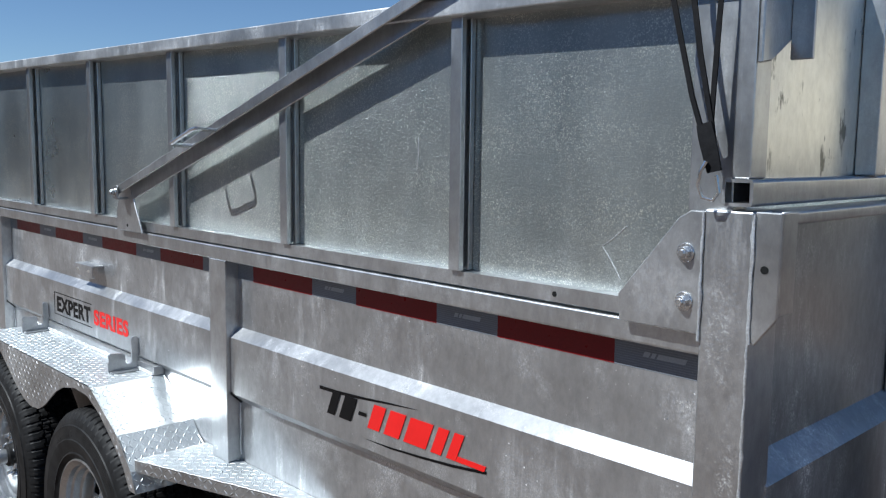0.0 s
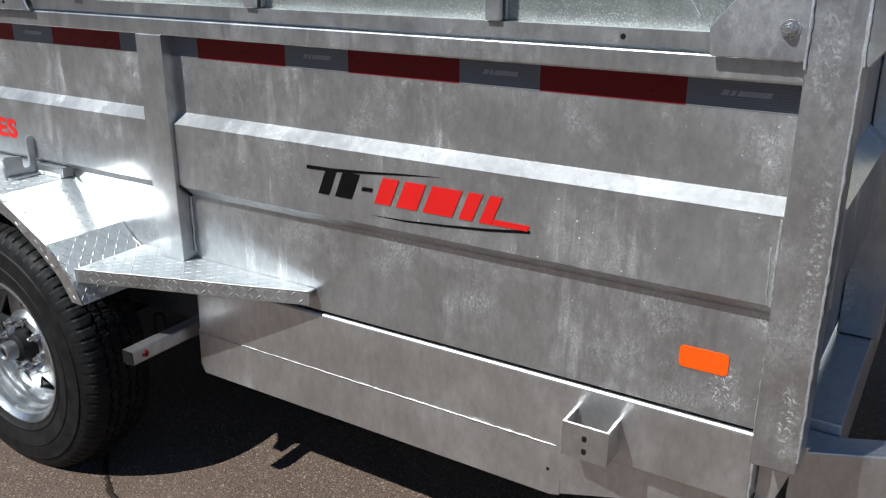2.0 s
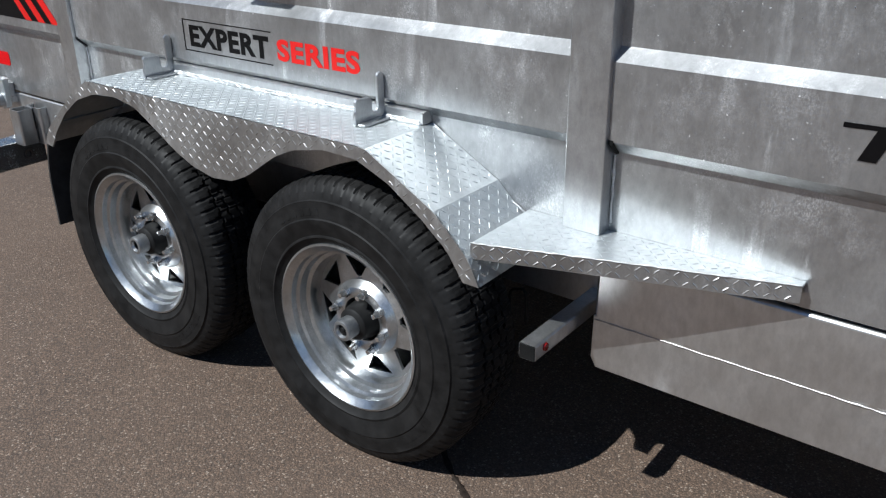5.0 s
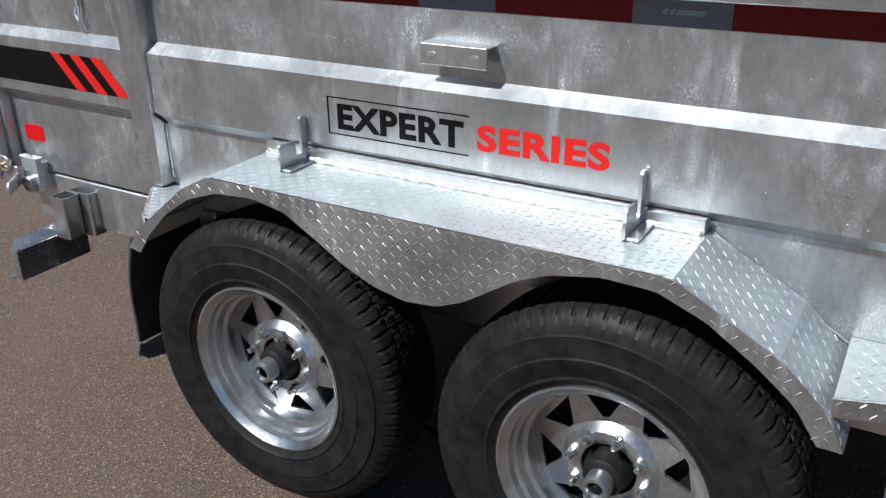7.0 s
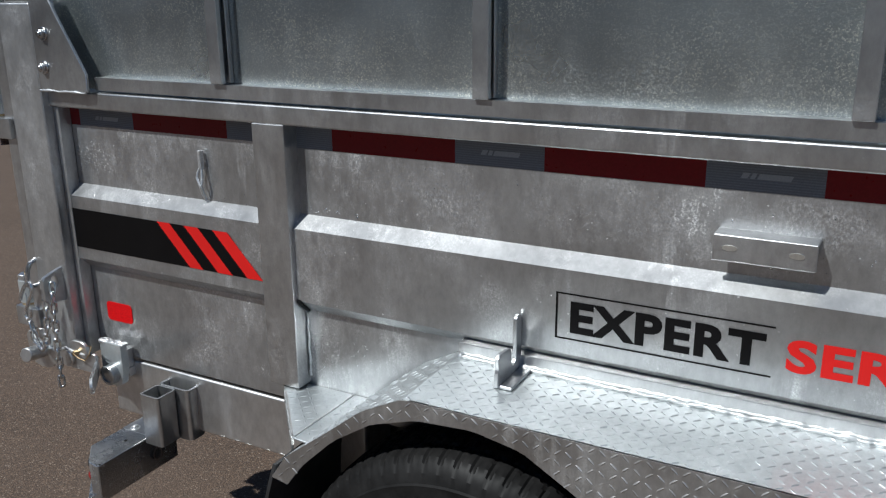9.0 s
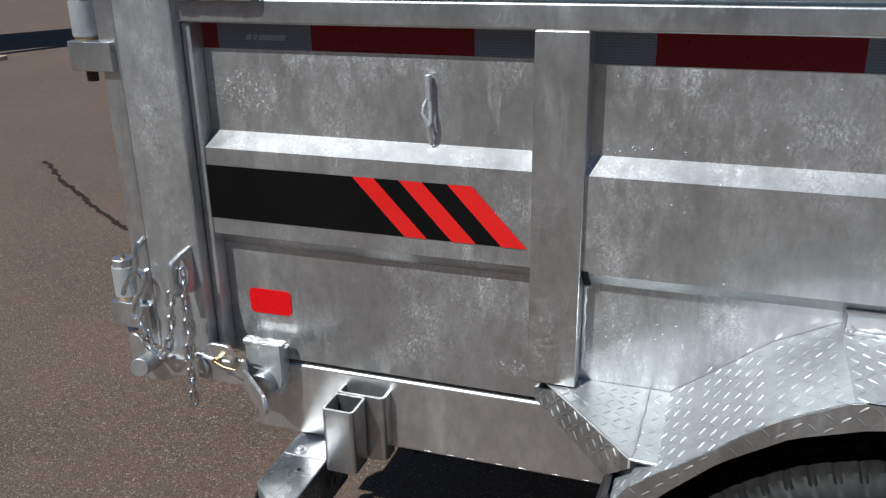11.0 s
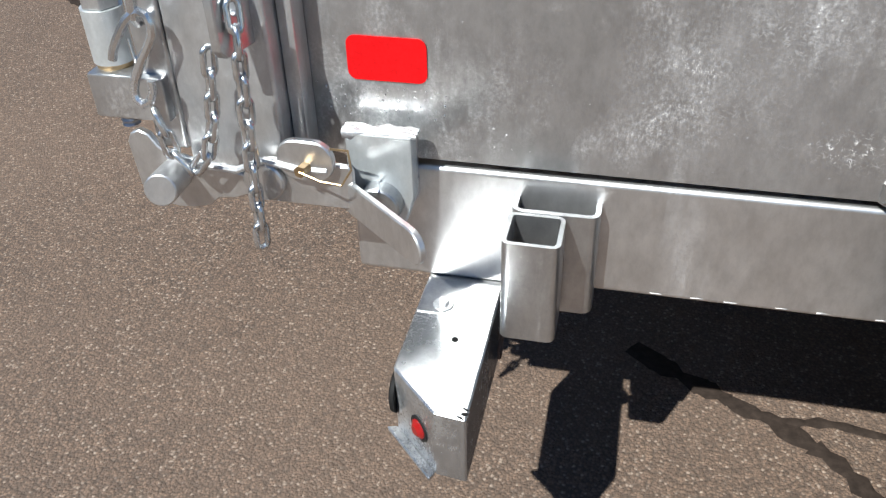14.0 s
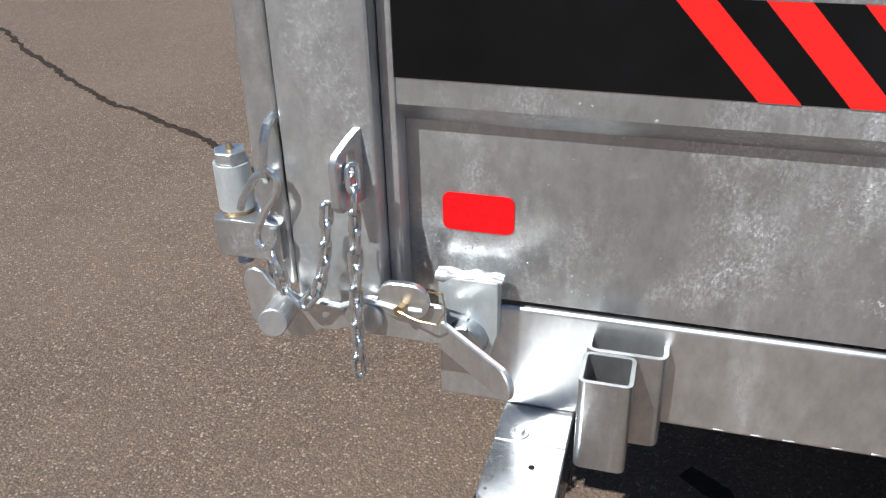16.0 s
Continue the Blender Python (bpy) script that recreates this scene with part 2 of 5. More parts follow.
def spangled():
    """Thin rolled sheet with a sparkling grain and dull water marks."""
    m, nt, b = material("spangled_sheet", 0.42, 0.97, (0.5, 0.52, 0.54))
    v = coords(nt)
    vo = node(nt, "ShaderNodeTexVoronoi", Scale=400.0)
    nt.links.new(v, vo.inputs["Vector"])
    flake = nt.nodes.new("ShaderNodeSeparateColor")
    nt.links.new(vo.outputs["Color"], flake.inputs[0])
    marks = noise_tex(nt, coords(nt, (3.4, 3.4, 0.45)), 1.5, 6, 0.62)
    big = noise_tex(nt, v, 2.6, 4, 0.6)
    drops = noise_tex(nt, v, 320.0, 4, 0.7)
    col = blend(nt, spread(nt, marks, 0.36, 0.64, 0, 1), (0.37, 0.405, 0.40), (0.50, 0.53, 0.51))
    speck = nt.nodes.new("ShaderNodeMath")
    speck.operation = "MULTIPLY"
    nt.links.new(spread(nt, flake.outputs[0], 0.5, 0.95, 0, 1.0), speck.inputs[0])
    nt.links.new(spread(nt, drops, 0.40, 0.56, 0.0, 1), speck.inputs[1])
    bays = nt.nodes.new("ShaderNodeMath")
    bays.operation = "MULTIPLY"
    nt.links.new(speck.outputs[0], bays.inputs[0])
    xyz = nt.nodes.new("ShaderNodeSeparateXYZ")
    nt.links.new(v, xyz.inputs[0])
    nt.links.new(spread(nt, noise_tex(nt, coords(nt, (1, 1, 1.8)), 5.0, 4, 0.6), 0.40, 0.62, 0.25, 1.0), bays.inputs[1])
    # paler blue towards the rear: reflected sky painted into the sheet colour
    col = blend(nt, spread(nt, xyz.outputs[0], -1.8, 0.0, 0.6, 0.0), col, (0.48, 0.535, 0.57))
    col = blend(nt, bays.outputs[0], col, (0.95, 0.96, 0.86))
    climb = nt.nodes.new("ShaderNodeMath")
    climb.operation = "MULTIPLY_ADD"
    nt.links.new(noise_tex(nt, coords(nt, (2.0, 2.0, 1.0)), 7.0, 6, 0.68), climb.inputs[0])
    climb.inputs[1].default_value = -0.34
    nt.links.new(xyz.outputs[2], climb.inputs[2])
    foot = spread(nt, climb.outputs[0], 1.12, 1.29, 0.7, 0)
    grit = nt.nodes.new("ShaderNodeMath")
    grit.operation = "MULTIPLY"
    nt.links.new(foot, grit.inputs[0])
    nt.links.new(spread(nt, noise_tex(nt, v, 340.0, 5, 0.8), 0.50, 0.64, 0.06, 1), grit.inputs[1])
    col = blend(nt, grit.outputs[0], col, (0.92, 0.94, 0.92))
    nt.links.new(spread(nt, grit.outputs[0], 0, 1, 0.97, 0.35), b.inputs["Metallic"])
    nt.links.new(col, b.inputs["Base Color"])
    even = nt.nodes.new("ShaderNodeMath")
    even.operation = "ADD"
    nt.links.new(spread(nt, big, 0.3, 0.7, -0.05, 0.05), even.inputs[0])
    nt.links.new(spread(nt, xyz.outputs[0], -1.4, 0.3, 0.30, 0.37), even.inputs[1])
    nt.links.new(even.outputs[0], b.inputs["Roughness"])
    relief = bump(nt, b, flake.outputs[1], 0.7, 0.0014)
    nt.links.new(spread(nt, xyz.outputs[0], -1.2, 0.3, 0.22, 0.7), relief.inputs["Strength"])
    return m


SPANGLE = spangled()


def plain(name, base, rough, metal=0.0, vary=0.25, scale=30.0, bumpy=0.0, dist=0.001, shine=0.5):
    m, nt, b = material(name, rough, metal, base)
    v = coords(nt)
    f = noise_tex(nt, v, scale, 5, 0.6)
    dark = tuple(c * (1 - vary) for c in base)
    light = tuple(min(1, c * (1 + vary)) for c in base)
    nt.links.new(blend(nt, spread(nt, f, 0.3, 0.7, 0, 1), dark, light), b.inputs["Base Color"])
    nt.links.new(spread(nt, noise_tex(nt, v, scale * 0.3, 3), 0.3, 0.7, max(rough - 0.08, 0.02), rough + 0.08), b.inputs["Roughness"])
    b.inputs["Specular IOR Level"].default_value = shine
    if bumpy:
        bump(nt, b, f, bumpy, dist)
    return m


RUBBER = plain("tyre_rubber", (0.0118, 0.0114, 0.0114), 0.55, 0, 0.5, 22, 0.3, 0.0012, 0.13)
FLAP = plain("black_rubber", (0.009, 0.009, 0.009), 0.65, 0, 0.4, 20, 0, 0.001, 0.15)
MUD_FLAP = plain("mud_flap_rubber", (0.026, 0.026, 0.027), 0.5, 0, 0.5, 14, 0.6, 0.004, 0.3)
HUB_PAINT = plain("black_hub_paint", (0.009, 0.009, 0.009), 0.55, 0.0, 0.3, 60, 0, 0.001, 0.2)
CAP = plain("grey_cap", (0.35, 0.36, 0.37), 0.35, 0.9, 0.2, 60)
BLACK_FILM = plain("black_film", (0.004, 0.0037, 0.004), 0.4, 0, 0.2, 12, 0, 0.001, 0.12)
RED_FILM = plain("red_film", (0.54, 0.012, 0.010), 0.45, 0, 0.06, 12, 0, 0.001, 0.2)
RED_LENS = plain("red_reflector_film", (0.52, 0.004, 0.006), 0.4, 0, 0.2, 300, 0.1, 0.0004, 0.15)
ORANGE = plain("orange_reflector_film", (0.68, 0.085, 0.004), 0.4, 0, 0.08, 300, 0.1, 0.0004, 0.15)
RIM_ZINC = galvanised("rim_zinc", 0.30, 0.42, (0.42, 0.435, 0.445), (0.56, 0.57, 0.58), 0.4, 0.7, 0.0, sheen=0.5)
TAPE_RED = plain("red_tape", (0.155, 0.005, 0.008), 0.35, 0, 0.15, 250, 0, 0.001, 0.25)


def ribbed_tape():
    """Grey reflective tape pressed in fine level ribs."""
    m = plain("grey_tape", (0.17, 0.185, 0.21), 0.38, 0.2, 0.15, 350)
    nt = m.node_tree
    b = nt.nodes["Principled BSDF"]
    ribs = node(nt, "ShaderNodeTexWave", Scale=75.0, Distortion=0.3, Detail=1.0)
    ribs.bands_direction = "Z"
    nt.links.new(coords(nt), ribs.inputs["Vector"])
    base = b.inputs["Base Color"].links[0].from_socket
    nt.links.new(blend(nt, spread(nt, ribs.outputs["Fac"], 0.3, 0.7, 0, 0.5), base, (0.10, 0.112, 0.13)), b.inputs["Base Color"])
    bump(nt, b, ribs.outputs["Fac"], 0.3, 0.0006)
    return m


TAPE_GREY = ribbed_tape()
TAPE_MARK = plain("pale_tape_print", (0.30, 0.32, 0.34), 0.35, 0.2, 0.1, 350)
STRAP = plain("black_webbing", (0.007, 0.007, 0.008), 0.85, 0, 0.3, 220, 0.3, 0.0008, 0.15)
BRASS = plain("brass", (0.42, 0.31, 0.18), 0.4, 1.0, 0.25, 80)
RUST = plain("dark_steel", (0.10, 0.07, 0.06), 0.6, 0.6, 0.4, 90, 0.3, 0.0008)
RED_LAMP = plain("red_lamp_lens", (0.20, 0.007, 0.007), 0.15, 0, 0.1, 60)
BLUE_STEEL = plain("dark_blue_steel", (0.045, 0.055, 0.08), 0.35, 0.3, 0.3, 14)
TAR = plain("tar_seal", (0.027, 0.020, 0.016), 0.8, 0, 0.4, 60, 0.5, 0.003, 0.1)
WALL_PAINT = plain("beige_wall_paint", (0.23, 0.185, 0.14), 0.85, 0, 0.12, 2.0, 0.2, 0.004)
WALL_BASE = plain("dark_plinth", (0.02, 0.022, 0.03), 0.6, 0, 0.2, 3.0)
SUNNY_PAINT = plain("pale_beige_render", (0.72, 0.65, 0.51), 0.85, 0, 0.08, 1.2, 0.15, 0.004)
CLADDING = plain("grey_cladding", (0.10, 0.105, 0.115), 0.7, 0, 0.15, 1.5)
WELD = plain("zinc_weld", (0.60, 0.61, 0.62), 0.42, 0.8, 0.2, 260, 0.4, 0.001)
TIMBER = plain("pale_timber", (0.45, 0.36, 0.24), 0.7, 0, 0.25, 25)


def asphalt():
    """Sun-bleached brown asphalt with pale stone chips."""
    m, nt, b = material("asphalt", 0.85)
    v = coords(nt)
    vo = node(nt, "ShaderNodeTexVoronoi", Scale=195.0)
    nt.links.new(v, vo.inputs["Vector"])
    sc = nt.nodes.new("ShaderNodeSeparateColor")
    nt.links.new(vo.outputs["Color"], sc.inputs[0])
    large = noise_tex(nt, v, 0.9, 5, 0.6)
    mid = noise_tex(nt, v, 14.0, 5, 0.7)
    grit = noise_tex(nt, v, 260.0, 3, 0.7)
    col = blend(nt, spread(nt, sc.outputs[0], 0.0, 1.0, 0, 1), (0.060, 0.038, 0.026), (0.176, 0.117, 0.080))
    col = blend(nt, spread(nt, sc.outputs[1], 0.90, 0.97, 0, 0.6), col, (0.42, 0.34, 0.27))
    col = blend(nt, spread(nt, vo.outputs["Distance"], 0.35, 0.75, 0, 0.75), col, (0.038, 0.028, 0.022))
    col = blend(nt, spread(nt, mid, 0.42, 0.75, 0, 0.35), col, (0.055, 0.040, 0.031))
    col = blend(nt, spread(nt, large, 0.35, 0.7, 0, 0.4), col, (0.140, 0.097, 0.070))
    nt.links.new(col, b.inputs["Base Color"])
    ht = nt.nodes.new("ShaderNodeMath")
    ht.operation = "MULTIPLY_ADD"
    nt.links.new(vo.outputs["Distance"], ht.inputs[0])
    ht.inputs[1].default_value = -1.0
    nt.links.new(grit, ht.inputs[2])
    bump(nt, b, ht.outputs[0], 0.55, 0.004)
    return m


ASPHALT = asphalt()


# ---- building blocks ----
def part(name, bm, mat, parent=None, label="", angle=32, hard=True):
    me = bpy.data.meshes.new(name)
    bmesh.ops.recalc_face_normals(bm, faces=bm.faces)
    bm.to_mesh(me)
    bm.free()
    for p in me.polygons:
        p.use_smooth = True
    me.set_sharp_from_angle(angle=radians(angle))
    me.materials.append(mat)
    ob = new(name, me)
    ob.parent = parent
    if hard:
        wn_mod = ob.modifiers.new("weighted", "WEIGHTED_NORMAL")
        wn_mod.keep_sharp = True
    if label:
        tagged(ob, label)
    return ob


def share(name, ob, parent, m):
    """Another object on the same mesh."""
    o = new(name, ob.data)
    o.parent = parent
    o.matrix_basis = m
    return o


def box(bm, x0, x1, y0, y1, z0, z1):
    vs = [bm.verts.new((x, y, z)) for x in (x0, x1) for y in (y0, y1) for z in (z0, z1)]
    for f in ((0, 1, 3, 2), (4, 6, 7, 5), (0, 4, 5, 1), (2, 3, 7, 6), (0, 2, 6, 4), (1, 5, 7, 3)):
        bm.faces.new([vs[i] for i in f])
    return vs


def soft(bm, size=0.003, seg=2):
    """Rounds the sharp edges."""
    bmesh.ops.recalc_face_normals(bm, faces=bm.faces)
    sharp = [e for e in bm.edges if len(e.link_faces) == 2 and e.calc_face_angle() > 0.6]
    if sharp:
        bmesh.ops.bevel(bm, geom=sharp, offset=size, segments=seg, profile=0.5, affect="EDGES", clamp_overlap=True)
    return bm


def slab(x0, x1, y0, y1, z0, z1, round_by=0.003, seg=2):
    bm = bmesh.new()
    box(bm, x0, x1, y0, y1, z0, z1)
    return soft(bm, round_by, seg) if round_by else bm


def prism(outline, a, b, axis="y", bm=None):
    """A flat outline given a thickness along an axis. Outline in (x, z) for y, (y, z) for x, (x, y) for z."""
    bm = bm or bmesh.new()

    def at(p, d):
        return {"y": (p[0], d, p[1]), "x": (d, p[0], p[1]), "z": (p[0], p[1], d)}[axis]

    lo, hi = [bm.verts.new(at(p, a)) for p in outline], [bm.verts.new(at(p, b)) for p in outline]
    n = len(outline)
    bm.faces.new(lo)
    bm.faces.new(hi[::-1])
    for i in range(n):
        bm.faces.new((lo[i], hi[i], hi[(i + 1) % n], lo[(i + 1) % n]))
    return bm


def strip(line, thick):
    """A bent sheet's outline: a polyline and its copy set off to the left by its thickness."""
    pts = [Vector(p) for p in line]
    other = []
    for i, p in enumerate(pts):
        a = (p - pts[i - 1]).normalized() if i else (pts[1] - p).normalized()
        c = (pts[i + 1] - p).normalized() if i + 1 < len(pts) else a
        n = Vector((-(a.y + c.y), a.x + c.x)).normalized()
        cosine = max(0.3, n.dot(Vector((-a.y, a.x))))
        other.append(p + n * thick / cosine)
    return [tuple(p) for p in pts] + [tuple(p) for p in reversed(other)]


def rod(points, r, seg=8, closed=False, bm=None):
    """A round bar along points."""
    bm = bm or bmesh.new()
    pts = [Vector(p) for p in points]
    n = len(pts)
    rings, side = [], None
    for i, p in enumerate(pts):
        a = pts[i - 1] if (i or closed) else p
        c = pts[(i + 1) % n] if (i + 1 < n or closed) else p
        way = (c - a).normalized()
        if side is None:
            side = way.orthogonal().normalized()
        side = (side - way * side.dot(way)).normalized()
        up = way.cross(side)
        rr = r[i] if isinstance(r, (list, tuple)) else r
        rings.append([bm.verts.new(p + (side * math.cos(t) + up * math.sin(t)) * rr) for t in (2 * math.pi * k / seg for k in range(seg))])
    for i in range(n if closed else n - 1):
        a, c = rings[i], rings[(i + 1) % n]
        for k in range(seg):
            bm.faces.new((a[k], a[(k + 1) % seg], c[(k + 1) % seg], c[k]))
    if not closed:
        bm.faces.new(rings[0][::-1])
        bm.faces.new(rings[-1])
    return bm


def lathe(profile, seg, centre=(0, 0, 0), bm=None, closed=False):
    """A profile of (y, radius) turned about the y axis."""
    bm = bm or bmesh.new()
    rings = [[bm.verts.new((centre[0] + r * math.cos(t), centre[1] + y, centre[2] + r * math.sin(t))) for t in (2 * math.pi * k / seg for k in range(seg))] for y, r in profile]
    n = len(rings)
    for i in range(n if closed else n - 1):
        a, c = rings[i], rings[(i + 1) % n]
        for k in range(seg):
            bm.faces.new((a[k], a[(k + 1) % seg], c[(k + 1) % seg], c[k]))
    return bm


def hexagon(r, turn=0.0):
    return [(r * math.cos(turn + k * math.pi / 3), r * math.sin(turn + k * math.pi / 3)) for k in range(6)]


def rounded(x0, x1, z0, z1, r, seg=5):
    """A rectangle with round corners."""
    out = []
    for cx, cz, a in ((x1 - r, z1 - r, 0), (x0 + r, z1 - r, 90), (x0 + r, z0 + r, 180), (x1 - r, z0 + r, 270)):
        out += [(cx + r * math.cos(radians(a + 90 * k / seg)), cz + r * math.sin(radians(a + 90 * k / seg))) for k in range(seg + 1)]
    return out


def bead(name, points, parent, r=0.004, every=0.011, mat=None):
    """A lumpy weld run."""
    pts = [Vector(p) for p in points]
    line, radii = [], []
    for a, c in zip(pts, pts[1:]):
        n = max(2, int((c - a).length / every))
        for k in range(n):
            p = a.lerp(c, k / n)
            j = noise.noise_vector(p * 70) * r * 0.5
            line.append(p + j)
            radii.append(r * (0.45 + 1.1 * abs(noise.noise(p * 90))))
    line.append(pts[-1])
    radii.append(r * 0.5)
    return part(name, rod(line, radii, 6), mat or WELD, parent, angle=80, hard=False)


def ring_prism(outer, inner, a, b, axis="z", bm=None):
    """A hollow section of even outlines along an axis."""
    bm = bm or bmesh.new()

    def at(p, d):
        return {"y": (p[0], d, p[1]), "x": (d, p[0], p[1]), "z": (p[0], p[1], d)}[axis]

    loops = [[bm.verts.new(at(p, d)) for p in pts] for pts in (outer, inner) for d in (a, b)]
    oa, ob_, ia, ib = loops
    n = len(outer)
    for i in range(n):
        j = (i + 1) % n
        bm.faces.new((oa[i], oa[j], ob_[j], ob_[i]))
        bm.faces.new((ia[i], ib[i], ib[j], ia[j]))
        bm.faces.new((oa[i], ia[i], ia[j], oa[j]))
        bm.faces.new((ob_[i], ob_[j], ib[j], ib[i]))
    return bm


def tube_section(u0, u1, v0, v1, t, a, b, axis, r=0.006):
    return ring_prism(rounded(u0, u1, v0, v1, r, 3), rounded(u0 + t, u1 - t, v0 + t, v1 - t, max(r - t, 0.001), 3), a, b, axis)


def hex_bolt(x, y, z, parent, r=0.0105, high=0.009, name="bolt"):
    """A bolt head with a washer, facing outwards (towards -y) from the surface at y."""
    bm = prism([(x + 1.45 * r * math.cos(k * math.pi / 10), z + 1.45 * r * math.sin(k * math.pi / 10)) for k in range(20)], y, y - 0.003)
    prism([(x + u, z + v) for u, v in hexagon(r, 0.3)], y - 0.003, y - 0.003 - high, bm=bm)
    prism([(x + 0.55 * r * math.cos(k * math.pi / 6), z + 0.55 * r * math.sin(k * math.pi / 6)) for k in range(12)], y - 0.003 - high, y - 0.007 - high, bm=bm)
    return part(name, soft(bm, 0.001, 1), BRIGHT, parent)


FRONT_SHEET = galvanised("front_sheet_zinc", 0.24, 0.36, (0.74, 0.73, 0.68), (0.88, 0.87, 0.82), 0.1, 0.4, 0.0)
nt = FRONT_SHEET.node_tree
stain = spread(nt, noise_tex(nt, coords(nt, (1, 16, 7)), 1.4, 5, 0.6), 0.60, 0.66, 0, 0.85)
b_in = nt.nodes["Principled BSDF"].inputs["Base Color"]
nt.links.new(blend(nt, stain, b_in.links[0].from_socket, (0.10, 0.10, 0.085)), b_in)
GROUND = -0.020


def moved(ob, place):
    ob.location = place
    return ob


# ---- ground ----
bm = bmesh.new()
bmesh.ops.create_grid(bm, x_segments=1, y_segments=1, size=2500)
tagged(moved(part("ground", bm, ASPHALT), (0, 0, GROUND)), "brown sun-bleached asphalt with pale stone chips", "ground", kind="structure")


def tar_line(points, wide, seed):
    """An uneven sealed crack lying on the asphalt."""
    rnd = random.Random(seed)
    pts = [Vector((*p, 0)) for p in points]
    bm = bmesh.new()
    last = None
    for a, c in zip(pts, pts[1:]):
        n = max(3, int((c - a).length / 0.02))
        side = (c - a).normalized().cross(Vector((0, 0, 1)))
        for k in range(n + 1):
            p = a.lerp(c, k / n) + side * noise.noise(a.lerp(c, k / n) * 9 + Vector((seed, 0, 0))) * 0.02
            w = wide * (0.55 + 0.9 * rnd.random())
            row = [bm.verts.new((p + side * w * f).to_tuple()[:2] + (h,)) for f, h in ((-0.5, 0.0015), (0, 0.004), (0.5, 0.0015))]
            if last:
                bm.faces.new((last[0], row[0], row[1], last[1]))
                bm.faces.new((last[1], row[1], row[2], last[2]))
            last = row
    tagged(moved(part("crack_seal", bm, TAR), (0, 0, GROUND)), "dark tar-filled crack in the asphalt", "crack", kind="structure")


tar_line([(-0.40, -0.06), (-0.295, -0.136), (-0.256, -0.152), (-0.119, -0.210), (-0.08, -0.231), (0.0, -0.255), (0.131, -0.276), (0.5, -0.50), (1.1, -0.8)], 0.016, 3)
tar_line([(-2.22, 0.485), (-2.17, 0.447), (-2.095, 0.397), (-2.046, 0.376), (-1.974, 0.335), (-1.92, 0.285), (-1.866, 0.24), (-1.7, 0.10), (-1.45, -0.16)], 0.036, 5)
tar_line([(-2.0, 0.352), (-1.92, 0.352), (-1.836, 0.343), (-1.748, 0.335), (-1.5, 0.31), (-1.2, 0.2)], 0.020, 8)
tar_line([(-6.03, 3.08), (-5.6, 2.75), (-5.10, 2.40), (-4.695, 2.14), (-4.42, 2.02), (-4.153, 1.89), (-3.92, 1.755), (-3.2, 1.2), (-2.5, 0.7)], 0.03, 11)

# ---- the trailer: box ----
trailer = tagged(new("dump_trailer"), "galvanised steel dump trailer with tandem wheels, standing on asphalt", "trailer")
FRONT, REAR = 1.462, -2.64
LINE = [(0.03, 0.626), (0.03, 0.857), (0.0, 0.885), (0.0, 1.046), (0.03, 1.072), (0.03, 1.262)]
bm = prism(strip(LINE, -0.005), REAR, FRONT, "x")
for v in bm.verts:
    if v.co.z < 0.64 and v.co.x < 0:
        v.co.z += 0.001
part("side_panel", bm, ZINC, trailer, "ribbed galvanised side sheet with chalky streaks", 12)
part("side_panel", prism(strip([(2.0 - y, z) for y, z in LINE], 0.005), REAR, FRONT, "x"), ZINC, trailer, "", 12)
part("bed_floor", slab(REAR, FRONT, 0.036, 1.964, 0.640, 0.650, 0), ZINC_SILL, trailer)
part("top_rail", slab(-2.66, 1.465, -0.0115, 0.05, 1.2625, 1.3025, 0.0048, 3), ZINC_POST, trailer)
part("top_rail", slab(-2.66, 1.465, 1.95, 2.012, 1.262, 1.302, 0.006), ZINC_POST, trailer)
for x0, x1 in ((-0.09, 0.0), (-2.026, -1.944)):
    bm = prism([(x0, 0.045), (x0, -0.012), (x1, -0.012), (x1, 0.045), (x1 - 0.005, 0.045), (x1 - 0.005, -0.007), (x0 + 0.005, -0.007), (x0 + 0.005, 0.045)], 0.682, 1.2635, "z")
    part("side_post", soft(bm, 0.0035, 3), ZINC_POST, trailer, "streaky galvanised upright post")
part("corner_post", slab(1.462, 1.542, -0.032, 0.06, 0.590, 1.494, 0.005, 3), ZINC_POST, trailer, "scuffed galvanised front corner post")
part("corner_post", slab(-2.755, -2.64, -0.030, 0.06, 0.622, 1.50, 0.005, 3), ZINC_REAR, trailer, "scuffed galvanised rear corner post")
part("corner_post", slab(1.462, 1.542, 1.94, 2.032, 0.590, 1.494, 0.005), ZINC_POST, trailer)
part("corner_post", slab(-2.755, -2.64, 1.94, 2.03, 0.622, 1.50, 0.005), ZINC_POST, trailer)
part("edge_strip", slab(-2.64, -2.622, -0.004, 0.03, 0.625, 1.262, 0.004), ZINC_REAR, trailer)

# open rib ends beside the posts, their inner shade painted as black slivers
for x in (0.0006, -1.9434):
    part("rib_gap", prism([(-0.0012, 0.889), (-0.0012, 0.881), (0.0285, 0.853), (0.0285, 0.861)], x, x + 0.011, "x"), FLAP, trailer, "black sliver for the shade in the open rib end")
